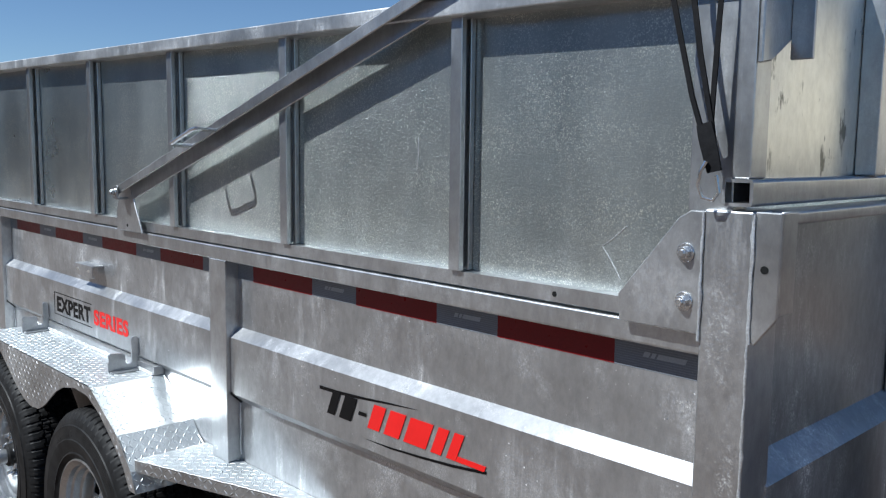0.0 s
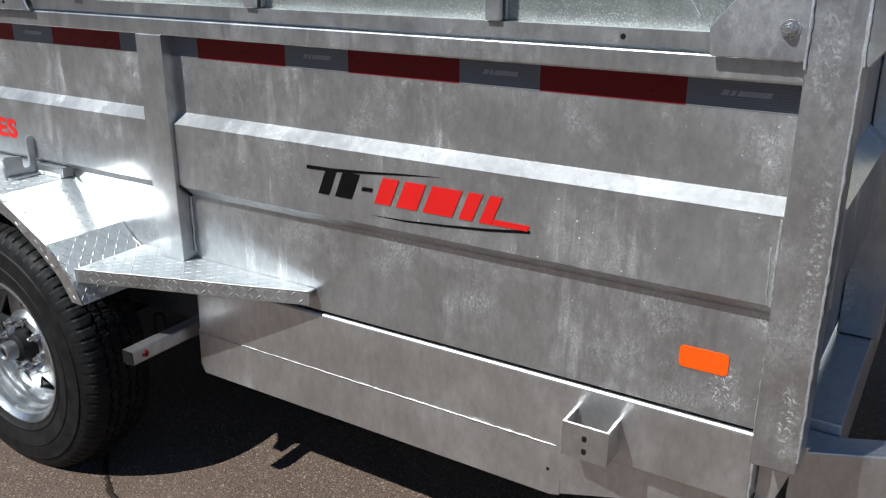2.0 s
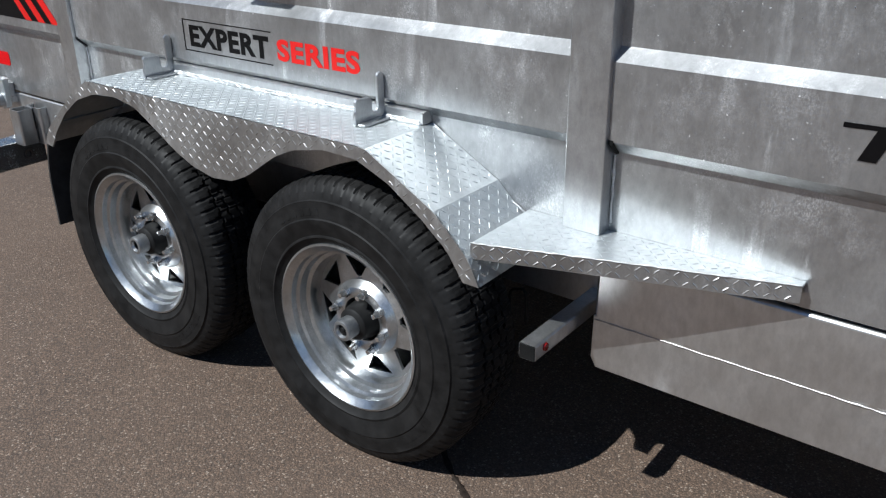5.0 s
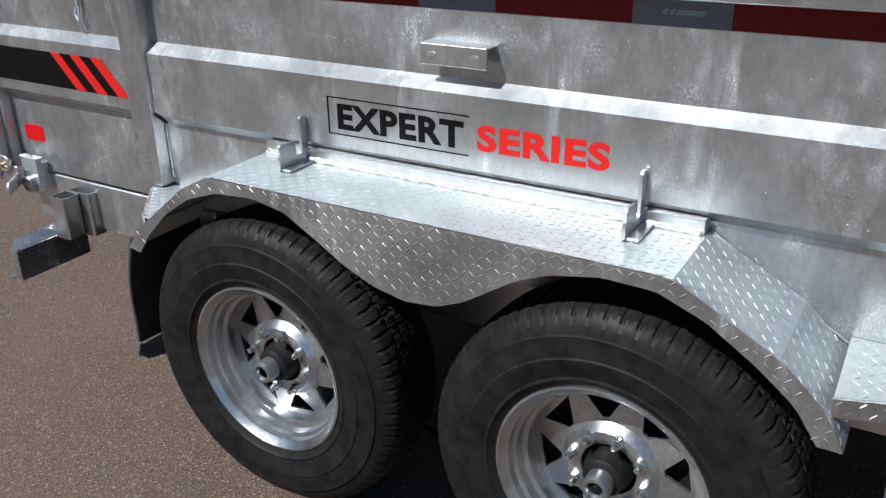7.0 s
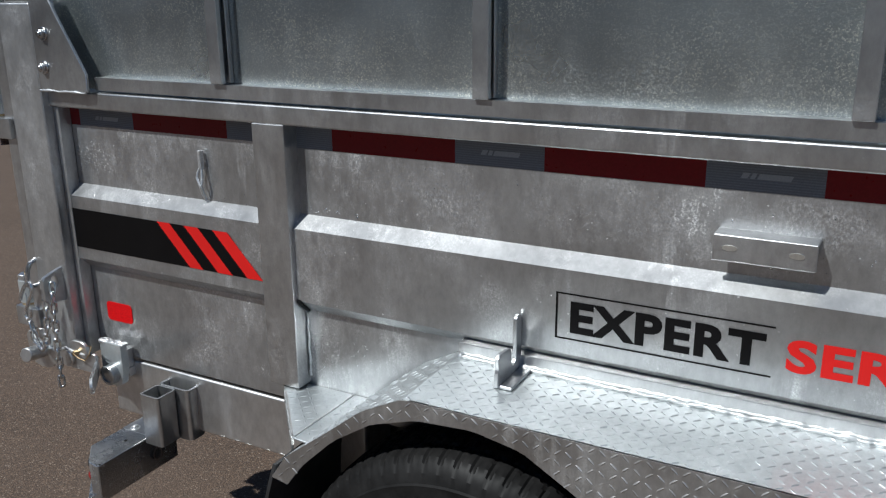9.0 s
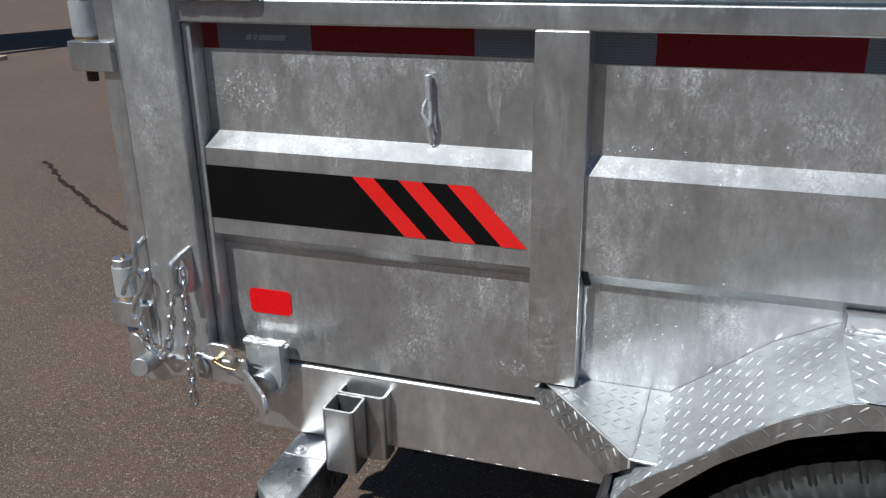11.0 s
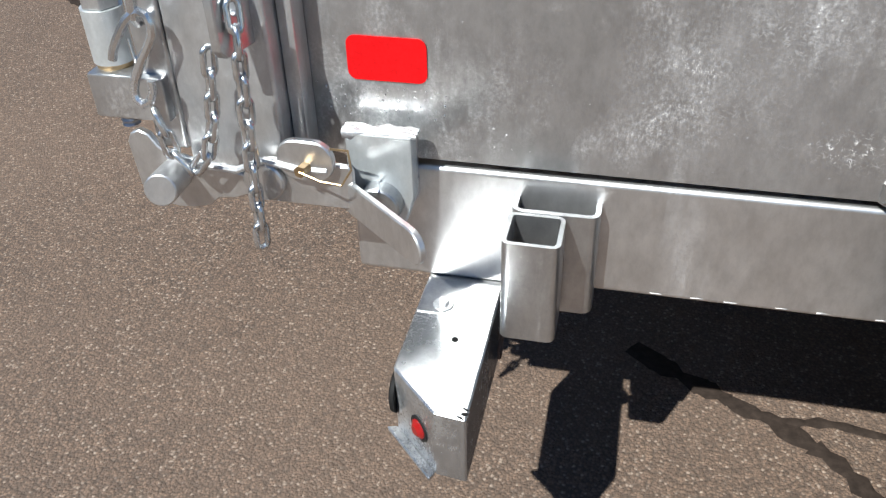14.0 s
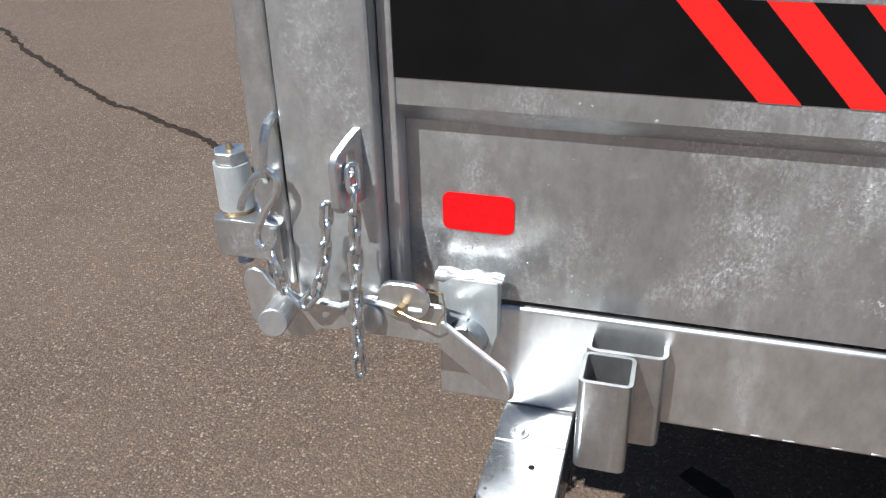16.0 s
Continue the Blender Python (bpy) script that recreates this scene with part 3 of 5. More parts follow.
# weld runs
bead("weld", [(0.004, 0.028, 0.70), (0.004, 0.028, 0.85)], trailer, 0.004)
bead("weld", [(-1.940, 0.028, 0.70), (-1.940, 0.028, 0.85)], trailer, 0.004)
bead("weld", [(1.455, 0.028, 0.62), (1.455, 0.028, 0.85)], trailer, 0.004)
bead("weld", [(1.455, 0.0, 0.885), (1.455, 0.0, 1.04)], trailer, 0.0035)
bead("weld", [(1.463, -0.034, 1.29), (1.463, -0.034, 1.49)], trailer, 0.0035)
bead("weld", [(1.541, -0.033, 0.62), (1.541, -0.032, 1.48)], trailer, 0.0032)
bead("weld", [(1.318, -0.028, 1.303), (1.46, -0.028, 1.303)], trailer, 0.004)
bead("weld", [(-2.64, -0.030, 1.303), (-2.485, -0.030, 1.303)], trailer, 0.004)


def zinc_drips(x0, x1, z0, z1, y, count, seed, big=0.0016):
    """Small frozen zinc drops on an upright sheet, thicker in patches."""
    rnd = random.Random(seed)
    bm = bmesh.new()
    done = 0
    while done < count:
        x, z = rnd.uniform(x0, x1), rnd.uniform(z0, z1)
        if noise.noise(Vector((x * 7, z * 9, seed))) < rnd.uniform(-0.5, 0.6):
            continue
        done += 1
        r = big * rnd.uniform(0.35, 1.0) ** 1.6
        tall = r * rnd.choice((1.0, 1.0, 1.4, 2.4))
        rings = [[bm.verts.new((x + r * f * math.cos(a), y - h * r, z + tall * f * math.sin(a))) for a in (0, 1.05, 2.09, 3.14, 4.19, 5.24)] for f, h in ((1.0, 0.0), (0.7, 0.5))]
        top = bm.verts.new((x, y - 0.75 * r, z))
        for i in range(6):
            bm.faces.new((rings[0][i], rings[0][i - 1], rings[1][i - 1], rings[1][i]))
            bm.faces.new((rings[1][i], rings[1][i - 1], top))
    tagged(part("zinc_drips", bm, BRIGHT, trailer, angle=80, hard=False), "tiny bright drops of frozen zinc", kind="stuff")


zinc_drips(-1.30, -0.10, 1.076, 1.21, 0.0302, 150, 1, 0.0012)
zinc_drips(-1.93, -1.30, 1.076, 1.21, 0.0302, 60, 2, 0.0012)
zinc_drips(-2.62, -2.05, 1.074, 1.215, 0.0302, 80, 3, 0.0010)
zinc_drips(-2.30, -2.04, 1.072, 1.082, 0.0302, 30, 4, 0.0016)
zinc_drips(-1.93, -1.80, 1.076, 1.088, 0.0302, 26, 5, 0.0020)
zinc_drips(-1.93, -1.76, 0.70, 0.80, 0.0302, 60, 6, 0.0012)
zinc_drips(-2.62, -2.47, 0.672, 0.712, 0.0302, 90, 7, 0.0013)
zinc_drips(0.02, 1.44, 1.076, 1.20, 0.0302, 80, 8, 0.0012)

bead("weld", [(1.440, 0.026, 1.055), (1.444, 0.001, 0.99), (1.447, -0.001, 0.91), (1.449, 0.001, 0.888)], trailer, 0.0022, 0.012)

# ---- the trailer: raised sides ----
SHEET_Y = 0.022
HOLE = 1.162
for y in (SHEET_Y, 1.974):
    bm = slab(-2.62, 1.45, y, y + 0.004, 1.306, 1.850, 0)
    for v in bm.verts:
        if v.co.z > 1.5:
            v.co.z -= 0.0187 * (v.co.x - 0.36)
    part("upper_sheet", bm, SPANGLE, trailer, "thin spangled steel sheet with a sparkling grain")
part("scratch", rod([(1.290, SHEET_Y, 1.452), (1.262, SHEET_Y, 1.428), (1.241, SHEET_Y, 1.414), (1.258, SHEET_Y, 1.392), (1.281, SHEET_Y, 1.359)], 0.0013, 5), WELD, trailer, "pale bent scratch in the sheet")
part("scratch", rod([(0.760, SHEET_Y, 1.603), (0.761, SHEET_Y, 1.57), (0.756, SHEET_Y, 1.536)], 0.0011, 5), WELD, trailer)
part("sheet_angle", prism([(-0.0085, 1.3078), (-0.0085, 1.3365), (0.0213, 1.3365), (0.0213, 1.3325), (-0.0045, 1.3325), (-0.0045, 1.3078)], -2.478, 1.318, "x"), ZINC_POST, trailer)
part("drain_hole", prism([(HOLE + 0.005 * math.cos(k * 0.524), 1.322 + 0.005 * math.sin(k * 0.524)) for k in range(12)], -0.0093, -0.0084), FLAP, trailer)
for y0, y1 in ((-0.036, 0.03), (1.97, 2.036)):
    bm = slab(-2.75, 1.50, y0, y1, 1.842, 1.876, 0.004, 3)
    for v in bm.verts:
        v.co.z -= 0.0187 * (v.co.x - 0.36)
    part("upper_rail", bm, CHALKY, trailer, "mottled galvanised top rail")
first = None
for x1 in (-2.074, -1.471, -0.868, -0.265, 0.335, 0.943):
    tall = (1.848 - 0.0187 * (x1 - 0.36) - 1.338) / 0.5
    m = Matrix.Translation((x1 - 0.047, 0, 1.338)) @ Matrix.Diagonal((1, 1, tall, 1))
    if first is None:
        yf, yb, w = -0.018, SHEET_Y - 0.001, 0.031
        line = [(0, yb), (0, yf), (w, yf), (w, yf + 0.013), (w - 0.004, yf + 0.013), (w - 0.004, yf + 0.004), (0.004, yf + 0.004), (0.004, yb - 0.004), (w - 0.004, yb - 0.004), (w - 0.004, yb - 0.013), (w, yb - 0.013), (w, yb)]
        first = part("stake", soft(prism(line, 0, 0.5, "z"), 0.0012, 1), ZINC_POST, trailer, "galvanised channel stiffener")
        first.matrix_basis = m
    else:
        tagged(share("stake", first, trailer, m), "galvanised channel stiffener")

gus = part("gusset_plate", soft(prism([(1.317, 1.302), (1.313, 1.346), (1.42, 1.478), (1.44, 1.49), (1.462, 1.49), (1.462, 1.302)], -0.032, -0.024), 0.0015, 1), ZINC_POST, trailer, "bolted galvanised corner plate")
hex_bolt(1.435, -0.032, 1.425, gus)
hex_bolt(1.435, -0.032, 1.349, gus)
gus = part("gusset_plate", soft(prism([(-2.48, 1.304), (-2.479, 1.345), (-2.55, 1.465), (-2.60, 1.56), (-2.64, 1.56), (-2.64, 1.304)], -0.030, -0.022), 0.0015, 1), ZINC_POST, trailer, "bolted galvanised corner plate")
hex_bolt(-2.603, -0.030, 1.432, gus)
hex_bolt(-2.614, -0.030, 1.356, gus)
part("end_upright", slab(1.425, 1.50, -0.016, 0.03, 1.30, 1.857, 0.004), ZINC_POST, trailer)
part("end_upright", slab(-2.735, -2.645, -0.022, 0.04, 1.50, 1.857, 0.004), ZINC_POST, trailer)

# ---- the trailer: front wall ----
FLINE = [(1.505, 0.612), (1.505, 0.845), (1.545, 0.882), (1.545, 1.060), (1.505, 1.096), (1.505, 1.476)]
part("front_panel", prism(strip(FLINE, 0.005), 0.05, 1.95, "y"), ZINC, trailer, "ribbed galvanised front sheet", 12)
part("front_rail", slab(1.5135, 1.575, 0.0245, 1.965, 1.474, 1.493, 0.004, 3), ZINC_POST, trailer)
for y in (0.65, 1.27):
    part("front_post", slab(1.506, 1.60, y, y + 0.08, 0.589, 1.462, 0.005, 3), ZINC_POST, trailer)
bm = prism([(1.5425, 1.304), (1.550, 1.297), (1.583, 1.341), (1.583, 1.494), (1.5425, 1.494)], -0.031, -0.024)
br = part("corner_bracket", soft(bm, 0.002, 1), ZINC_POST, trailer, "folded galvanised corner bracket with a bolt hole")
part("return_flange", slab(1.576, 1.583, -0.0238, 0.022, 1.345, 1.494, 0.002), ZINC_POST, br)
part("bolt_hole", prism([(1.561 + 0.006 * math.cos(k * 0.524), 1.411 + 0.006 * math.sin(k * 0.524)) for k in range(12)], -0.032, -0.0305), FLAP, br)
bead("weld", [(1.5435, -0.033, 1.30), (1.5435, -0.033, 1.49)], br, 0.0034)
part("front_tube", tube_section(1.492, 1.54, 1.500, 1.540, 0.005, -0.036, 2.03, "y", 0.006), ZINC_POST, trailer, "open-ended square tube across the front")
part("front_sheet", slab(1.508, 1.512, 0.02, 1.98, 1.540, 1.88, 0), FRONT_SHEET, trailer, "pale spangled front sheet with dark runs")
part("front_stake", slab(1.512, 1.55, 0.40, 0.45, 1.54, 1.88, 0.004), ZINC_POST, trailer)
part("front_stake", slab(1.502, 1.532, -0.03, 0.02, 1.54, 1.88, 0.004), ZINC_POST, trailer)
bm = prism([(-0.030, 1.705), (0.0, 1.71), (0.062, 1.745), (0.062, 1.93), (-0.030, 1.93)], 1.533, 1.541, "x")
part("tie_bracket", soft(bm, 0.002, 1), ZINC_POST, trailer)
part("tie_bracket_flange", slab(1.541, 1.575, 0.054, 0.062, 1.715, 1.93, 0.002), ZINC_POST, trailer)

# ---- the trailer: frame below ----
part("frame_beam", slab(-2.58, 1.475, 0.14, 0.198, 0.42, 0.60, 0.004), ZINC_SILL, trailer)
part("frame_beam", slab(-2.58, 1.48, 1.78, 1.86, 0.42, 0.60, 0.004), ZINC_SILL, trailer)
part("far_sill", slab(-2.58, 1.46, 1.865, 1.95, 0.34, 0.604, 0.006), ZINC_SILL, trailer)
sill = part("front_sill", slab(-0.02, 1.46, 0.030, 0.135, 0.458, 0.6165, 0.009, 4), ZINC_SILL, trailer, "smooth galvanised frame rail")
bm = prism([(-0.008, 0.336), (-0.022, 0.36), (-0.022, 0.467), (1.075, 0.467), (1.075, 0.3398), (1.05, 0.334)], 0.0, 0.006)
for v in bm.verts:
    v.co.y += 0.0265 + (v.co.z - 0.334) * 0.033
part("skirt_plate", soft(bm, 0.0015, 1), ZINC_SILL, trailer, "welded galvanised skirt plate")
bm = bmesh.new()
cols = []
for x, y, low in ((1.071, 0.0288, 0.3425), (1.15, 0.0305, 0.3645), (1.19, 0.046, 0.366), (1.25, 0.075, 0.3625), (1.458, 0.090, 0.422)):
    cols.append([bm.verts.new(p) for p in ((x, y, low), (x, y, 0.4575), (x, y + 0.006, 0.4575), (x, y + 0.006, low))])
for p, q in zip(cols, cols[1:]):
    for k in range(4):
        bm.faces.new((p[k], p[(k + 1) % 4], q[(k + 1) % 4], q[k]))
bm.faces.new(cols[0])
bm.faces.new(cols[-1][::-1])
bmesh.ops.recalc_face_normals(bm, faces=bm.faces[:])
part("skirt_return", bm, ZINC_SILL, trailer, "tapered skirt plate bent back under the frame rail")
part("sill_gusset", soft(prism([(1.462, 0.425), (1.462, 0.5895), (1.548, 0.5895), (1.530, 0.556), (1.493, 0.440), (1.480, 0.425)], 0.082, 0.089), 0.0015, 1), ZINC_SILL, trailer, "tapered galvanised plate closing the rail end")
bead("weld", [(1.4595, 0.0295, 0.462), (1.4595, 0.0295, 0.612)], trailer, 0.0035)
bead("weld", [(-0.02, 0.0305, 0.4575), (1.06, 0.0305, 0.4575)], trailer, 0.0028, 0.011, ZINC_SKIRT)
part("skirt_hole", prism([(1.045 + 0.004 * math.cos(k * 0.6), 0.396 + 0.004 * math.sin(k * 0.6)) for k in range(10)], 0.0275, 0.0282), FLAP, trailer)
part("rear_sill", soft(prism([(-2.590, 0.4598), (-2.402, 0.4598), (-2.34, 0.467), (-1.80, 0.468), (-1.80, 0.6175), (-2.590, 0.6175)], 0.030, 0.135), 0.007, 3), ZINC_SILL, trailer, "smooth galvanised frame rail")
for x in (-2.232, -2.186, -2.148, -2.092, -2.047, -1.985, -1.93, -1.872):
    bead("weld_stitch", [(x, 0.0305, 0.4725), (x + 0.007, 0.030, 0.473), (x + 0.014, 0.0305, 0.4728)], trailer, 0.0015, 0.004, ZINC_SKIRT)
part("cross_member", slab(1.4815, 1.585, 0.2005, 1.80, 0.44, 0.588, 0.006), ZINC_SILL, trailer)
bm = prism([(1.588, 0.20), (1.515, 0.1985), (1.515, 0.0975), (3.5, 0.985), (3.5, 1.045), (3.42, 1.045)], 0.43, 0.565, "z")
part("tongue_beam", soft(bm, 0.006, 2), ZINC_SILL, trailer, "galvanised drawbar beam")
bm = prism([(1.588, 1.80), (1.588, 1.87), (3.5, 1.015), (3.5, 0.955), (3.42, 0.955)], 0.43, 0.565, "z")
part("tongue_beam", soft(bm, 0.006, 2), ZINC_SILL, trailer)
part("pump_box", slab(1.72, 2.25, 0.72, 1.28, 0.578, 1.02, 0.008), BLUE_STEEL, trailer, "dark blue steel pump box on the drawbar")
bm = prism(rounded(1.416, 1.496, 0.384, 0.442, 0.018), 0.06, 0.072)
tab = part("end_tab", soft(bm, 0.002, 1), ZINC_POST, trailer)
part("pin", prism([(1.470 + 0.011 * math.cos(k * 0.524), 0.418 + 0.011 * math.sin(k * 0.524)) for k in range(12)], 0.050, 0.0595), RUST, tab)

# marker tube beside the front wheel
mt = part("marker_tube", tube_section(-0.092, -0.050, 0.430, 0.470, 0.004, -0.168, 0.14, "y", 0.006), ZINC_SILL, trailer, "square steel tube with a small marker lamp")
part("end_cap", slab(-0.0905, -0.0515, -0.1705, -0.1682, 0.4315, 0.4685, 0.001, 1), FLAP, mt, "black cap closing the tube end")
part("marker_lamp", rod([(-0.050, -0.13, 0.452), (-0.046, -0.13, 0.452), (-0.044, -0.13, 0.452)], [0.010, 0.009, 0.005], 14), RED_LAMP, mt, "small red marker lamp")
part("cable_loop", rod([(-0.293, 0.10, 0.315), (-0.293, 0.10, 0.405), (-0.290, 0.10, 0.416), (-0.28, 0.10, 0.425), (-0.255, 0.10, 0.432), (-0.247, 0.10, 0.425), (-0.244, 0.10, 0.41), (-0.244, 0.10, 0.335)], 0.004), HUB_PAINT, trailer)

# stake pocket on the front sill
pk = part("stake_pocket", prism([(1.100, 0.0498), (1.100, -0.036), (1.199, -0.036), (1.199, 0.0498), (1.193, 0.0498), (1.193, -0.030), (1.106, -0.030), (1.106, 0.0498)], 0.490, 0.566, "z"), BRIGHT, trailer, "open galvanised stake pocket")
part("pocket_slot", prism(rounded(1.144, 1.154, 0.503, 0.516, 0.004), -0.0372, -0.0355), FLAP, pk)
part("pocket_slot", prism(rounded(1.144, 1.154, 0.532, 0.545, 0.004), -0.0372, -0.0355), FLAP, pk)

# stake sockets at the rear
part("stake_socket", tube_section(-2.396, -2.333, -0.063, -0.002, 0.005, 0.458, 0.589, "z", 0.009), ZINC_POST, trailer, "open square steel socket")
part("stake_socket", tube_section(-2.395, -2.297, -0.0015, 0.0495, 0.006, 0.455, 0.590, "z", 0.012), ZINC_POST, trailer, "open square steel socket")

# drop arm with the rear lamp
ARM = [(-2.500, 0.0495), (-2.406, 0.0495), (-2.406, -0.196), (-2.442, -0.192), (-2.500, -0.136)]
arm = part("lamp_arm", soft(prism(ARM, 0.360, 0.4585, "z"), 0.002, 1), ARM_ZINC, trailer, "folded bright zinc lamp bracket")
part("cover_plate", slab(-2.498, -2.4085, -0.038, 0.048, 0.4587, 0.4602, 0), ZINC_POST, arm)
part("drain_hole", prism([(-2.443 + 0.004 * math.cos(k * 0.6), -0.079 + 0.004 * math.sin(k * 0.6)) for k in range(10)], 0.4583, 0.4592, "z"), FLAP, arm)
part("ring_clip", rod([(-2.400, -0.022 + 0.013 * math.cos(k * 0.524), 0.405 + 0.016 * math.sin(k * 0.524)) for k in range(12)], 0.002, 6, True), RUST, arm)
for k, (x, y) in enumerate(((-2.409, -0.188), (-2.413, -0.1935), (-2.4095, -0.181))):
    part("chip", prism([(x + 0.004 * math.cos(a + k), y + 0.0022 * math.sin(a)) for a in (0, 1.1, 2.2, 3.3, 4.4, 5.5)], 0.4584, 0.4590, "z"), FLAP, arm)
bm = prism([(-2.469 + u, -0.023 + v) for u, v in hexagon(0.0075)], 0.4622, 0.468, "z")
prism([(-2.469 + 0.013 * math.cos(k * 0.4), -0.023 + 0.013 * math.sin(k * 0.4)) for k in range(15)], 0.4602, 0.4622, "z", bm)
part("bolt", soft(bm, 0.001, 1), WELD, arm)
c, n = Vector((-2.463, -0.1717, 0.408)), Vector((-0.695, -0.719, 0))
part("lamp_lens", rod([c - n * 0.002, c + n * 0.003, c + n * 0.007], [0.013, 0.012, 0.006], 16), RED_LAMP, arm, "round red lamp lens")
part("rubber_grommet", rod([c - n * 0.002, c + n * 0.0015], [0.017, 0.016], 16), FLAP, arm)
part("rubber_grommet", rod([(-2.499, -0.122, 0.412), (-2.5035, -0.122, 0.412), (-2.506, -0.122, 0.412)], [0.028, 0.027, 0.022], 18), FLAP, arm, "black rubber grommet in the bracket's side")
bm = prism([(-2.512, -0.139), (-2.447, -0.203), (-2.442, -0.192), (-2.500, -0.136)], 0.3598, 0.366, "z")
part("bottom_lip", soft(bm, 0.0015, 1), ARM_ZINC, arm, "bright bent lower lip")

# ---- fender ----
TOP = [(-1.864, 0.597), (-1.826, 0.652), (-1.742, 0.716), (-1.645, 0.793), (-1.556, 0.838), (-0.473, 0.838), (-0.285, 0.735), (-0.195, 0.650), (-0.167, 0.592)]
LOW = [(-1.826, 0.590), (-1.786, 0.643), (-1.71, 0.716), (-1.624, 0.772), (-1.53, 0.803), (-1.42, 0.811), (-1.33, 0.795), (-1.245, 0.747), (-1.17, 0.702), (-1.10, 0.672), (-1.02, 0.656), (-0.94, 0.664), (-0.88, 0.690), (-0.829, 0.723), (-0.77, 0.762), (-0.70, 0.792), (-0.60, 0.811), (-0.50, 0.808), (-0.41, 0.772), (-0.32, 0.712), (-0.25, 0.655), (-0.208, 0.592)]
OUT_Y, IN_Y = -0.212, 0.0285


def height(line, x):
    xs, zs = zip(*line)
    return float(np.interp(x, xs, zs))


def lug(bm, c, u, v, n, turn, size=0.0080, wide=0.0021, high=0.0017):
    """One raised bar of tread plate at c, on the plane of u and v."""
    worn = noise.noise(c * 37.0)
    high *= 0.75 + 0.7 * worn
    turn += 0.12 * worn
    a = u * math.cos(turn) + v * math.sin(turn)
    b = n.cross(a)
    foot = [c + a * size * p + b * wide * q for p, q in ((1, 0), (0.55, 0.95), (-0.55, 0.95), (-1, 0), (-0.55, -0.95), (0.55, -0.95))]
    vs = [bm.verts.new(p) for p in foot]
    t0, t1 = bm.verts.new(c + a * size * 0.55 + n * high), bm.verts.new(c - a * size * 0.55 + n * high)
    for f in ((vs[0], vs[1], t0), (vs[1], vs[2], t1, t0), (vs[2], vs[3], t1), (vs[3], vs[4], t1), (vs[4], vs[5], t0, t1), (vs[5], vs[0], t0)):
        bm.faces.new(f)


def tread(bm, origin, u, v, n, lu, lv, inside=None, pitch=0.0185, high=0.0017):
    """Rows of bars leaning one way and the other."""
    for i in range(int(lu / pitch) + 1):
        for j in range(int(lv / pitch) + 1):
            s, t = (i + 0.5) * pitch, (j + 0.5) * pitch
            if s < lu - 0.008 and t < lv - 0.008 and (inside is None or inside(s, t)):
                lug(bm, origin + u * s + v * t, u, v, n, radians(42 if (i + j) % 2 else -42), high=high)


bm = prism(strip(TOP, -0.005), OUT_Y, IN_Y, "y")
fender = part("fender", bm, ZINC_PLATE, trailer, "tread-plate double fender over the two wheels", 14)
bm = bmesh.new()
N = 90
rows = []
for k in range(N + 1):
    f = k / N
    xt, xl = TOP[0][0] + f * (TOP[-1][0] - TOP[0][0]), LOW[0][0] + f * (LOW[-1][0] - LOW[0][0])
    rows.append([(xt, height(TOP, xt)), (xl, height(LOW, xl))])
front = [[bm.verts.new((p[0], OUT_Y - 0.001, p[1])) for p in r] for r in rows]
back = [[bm.verts.new((p[0], OUT_Y + 0.004, p[1])) for p in r] for r in rows]
for k in range(N):
    for g in (front, back):
        bm.faces.new((g[k][0], g[k + 1][0], g[k + 1][1], g[k][1]))
    for e in (0, 1):
        bm.faces.new((front[k][e], front[k + 1][e], back[k + 1][e], back[k][e]))
for k in (0, N):
    bm.faces.new((front[k][0], front[k][1], back[k][1], back[k][0]))
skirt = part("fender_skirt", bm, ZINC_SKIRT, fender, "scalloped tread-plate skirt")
bm = bmesh.new()
for a, b in zip(TOP, TOP[1:]):
    a3, b3 = Vector((a[0], OUT_Y, a[1])), Vector((b[0], OUT_Y, b[1]))
    u = (b3 - a3).normalized()
    tread(bm, a3, u, Vector((0, 1, 0)), u.cross(Vector((0, 1, 0))), (b3 - a3).length, IN_Y - OUT_Y)
tagged(part("tread_pattern", bm, ZINC_PLATE, fender), "raised bars of tread plate", kind="stuff")
bm = bmesh.new()
tread(bm, Vector((-1.85, OUT_Y - 0.001, 0.58)), Vector((1, 0, 0)), Vector((0, 0, 1)), Vector((0, -1, 0)), 1.7, 0.27,
      lambda s, t: height(LOW, s - 1.85) + 0.006 < t + 0.58 < height(TOP, s - 1.85) - 0.006, high=0.0014)
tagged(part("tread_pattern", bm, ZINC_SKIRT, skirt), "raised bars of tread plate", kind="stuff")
part("joint_strip", slab(-1.552, -0.476, -0.006, 0.0298, 0.8385, 0.869, 0.003), ZINC_SILL, trailer)
bead("weld", [(-1.55, -0.0075, 0.8405), (-0.48, -0.0075, 0.8405)], trailer, 0.0065, 0.008, ZINC_LUG)
bead("weld", [(-1.545, -0.006, 0.846), (-0.485, -0.006, 0.846)], trailer, 0.0055, 0.007, ZINC_LUG)
bead("weld", [(-0.47, 0.025, 0.838), (-0.20, 0.025, 0.668)], trailer, 0.003, 0.014)


def inside_by(outline, x, y):
    """How far a place lies within an outline of three or more corners (negative outside)."""
    turn = [((bx - ax) * (y - ay) - (by - ay) * (x - ax)) / max(1e-6, math.hypot(bx - ax, by - ay)) for (ax, ay), (bx, by) in zip(outline, outline[1:] + outline[:1])]
    return max(min(turn), min(-v for v in turn))


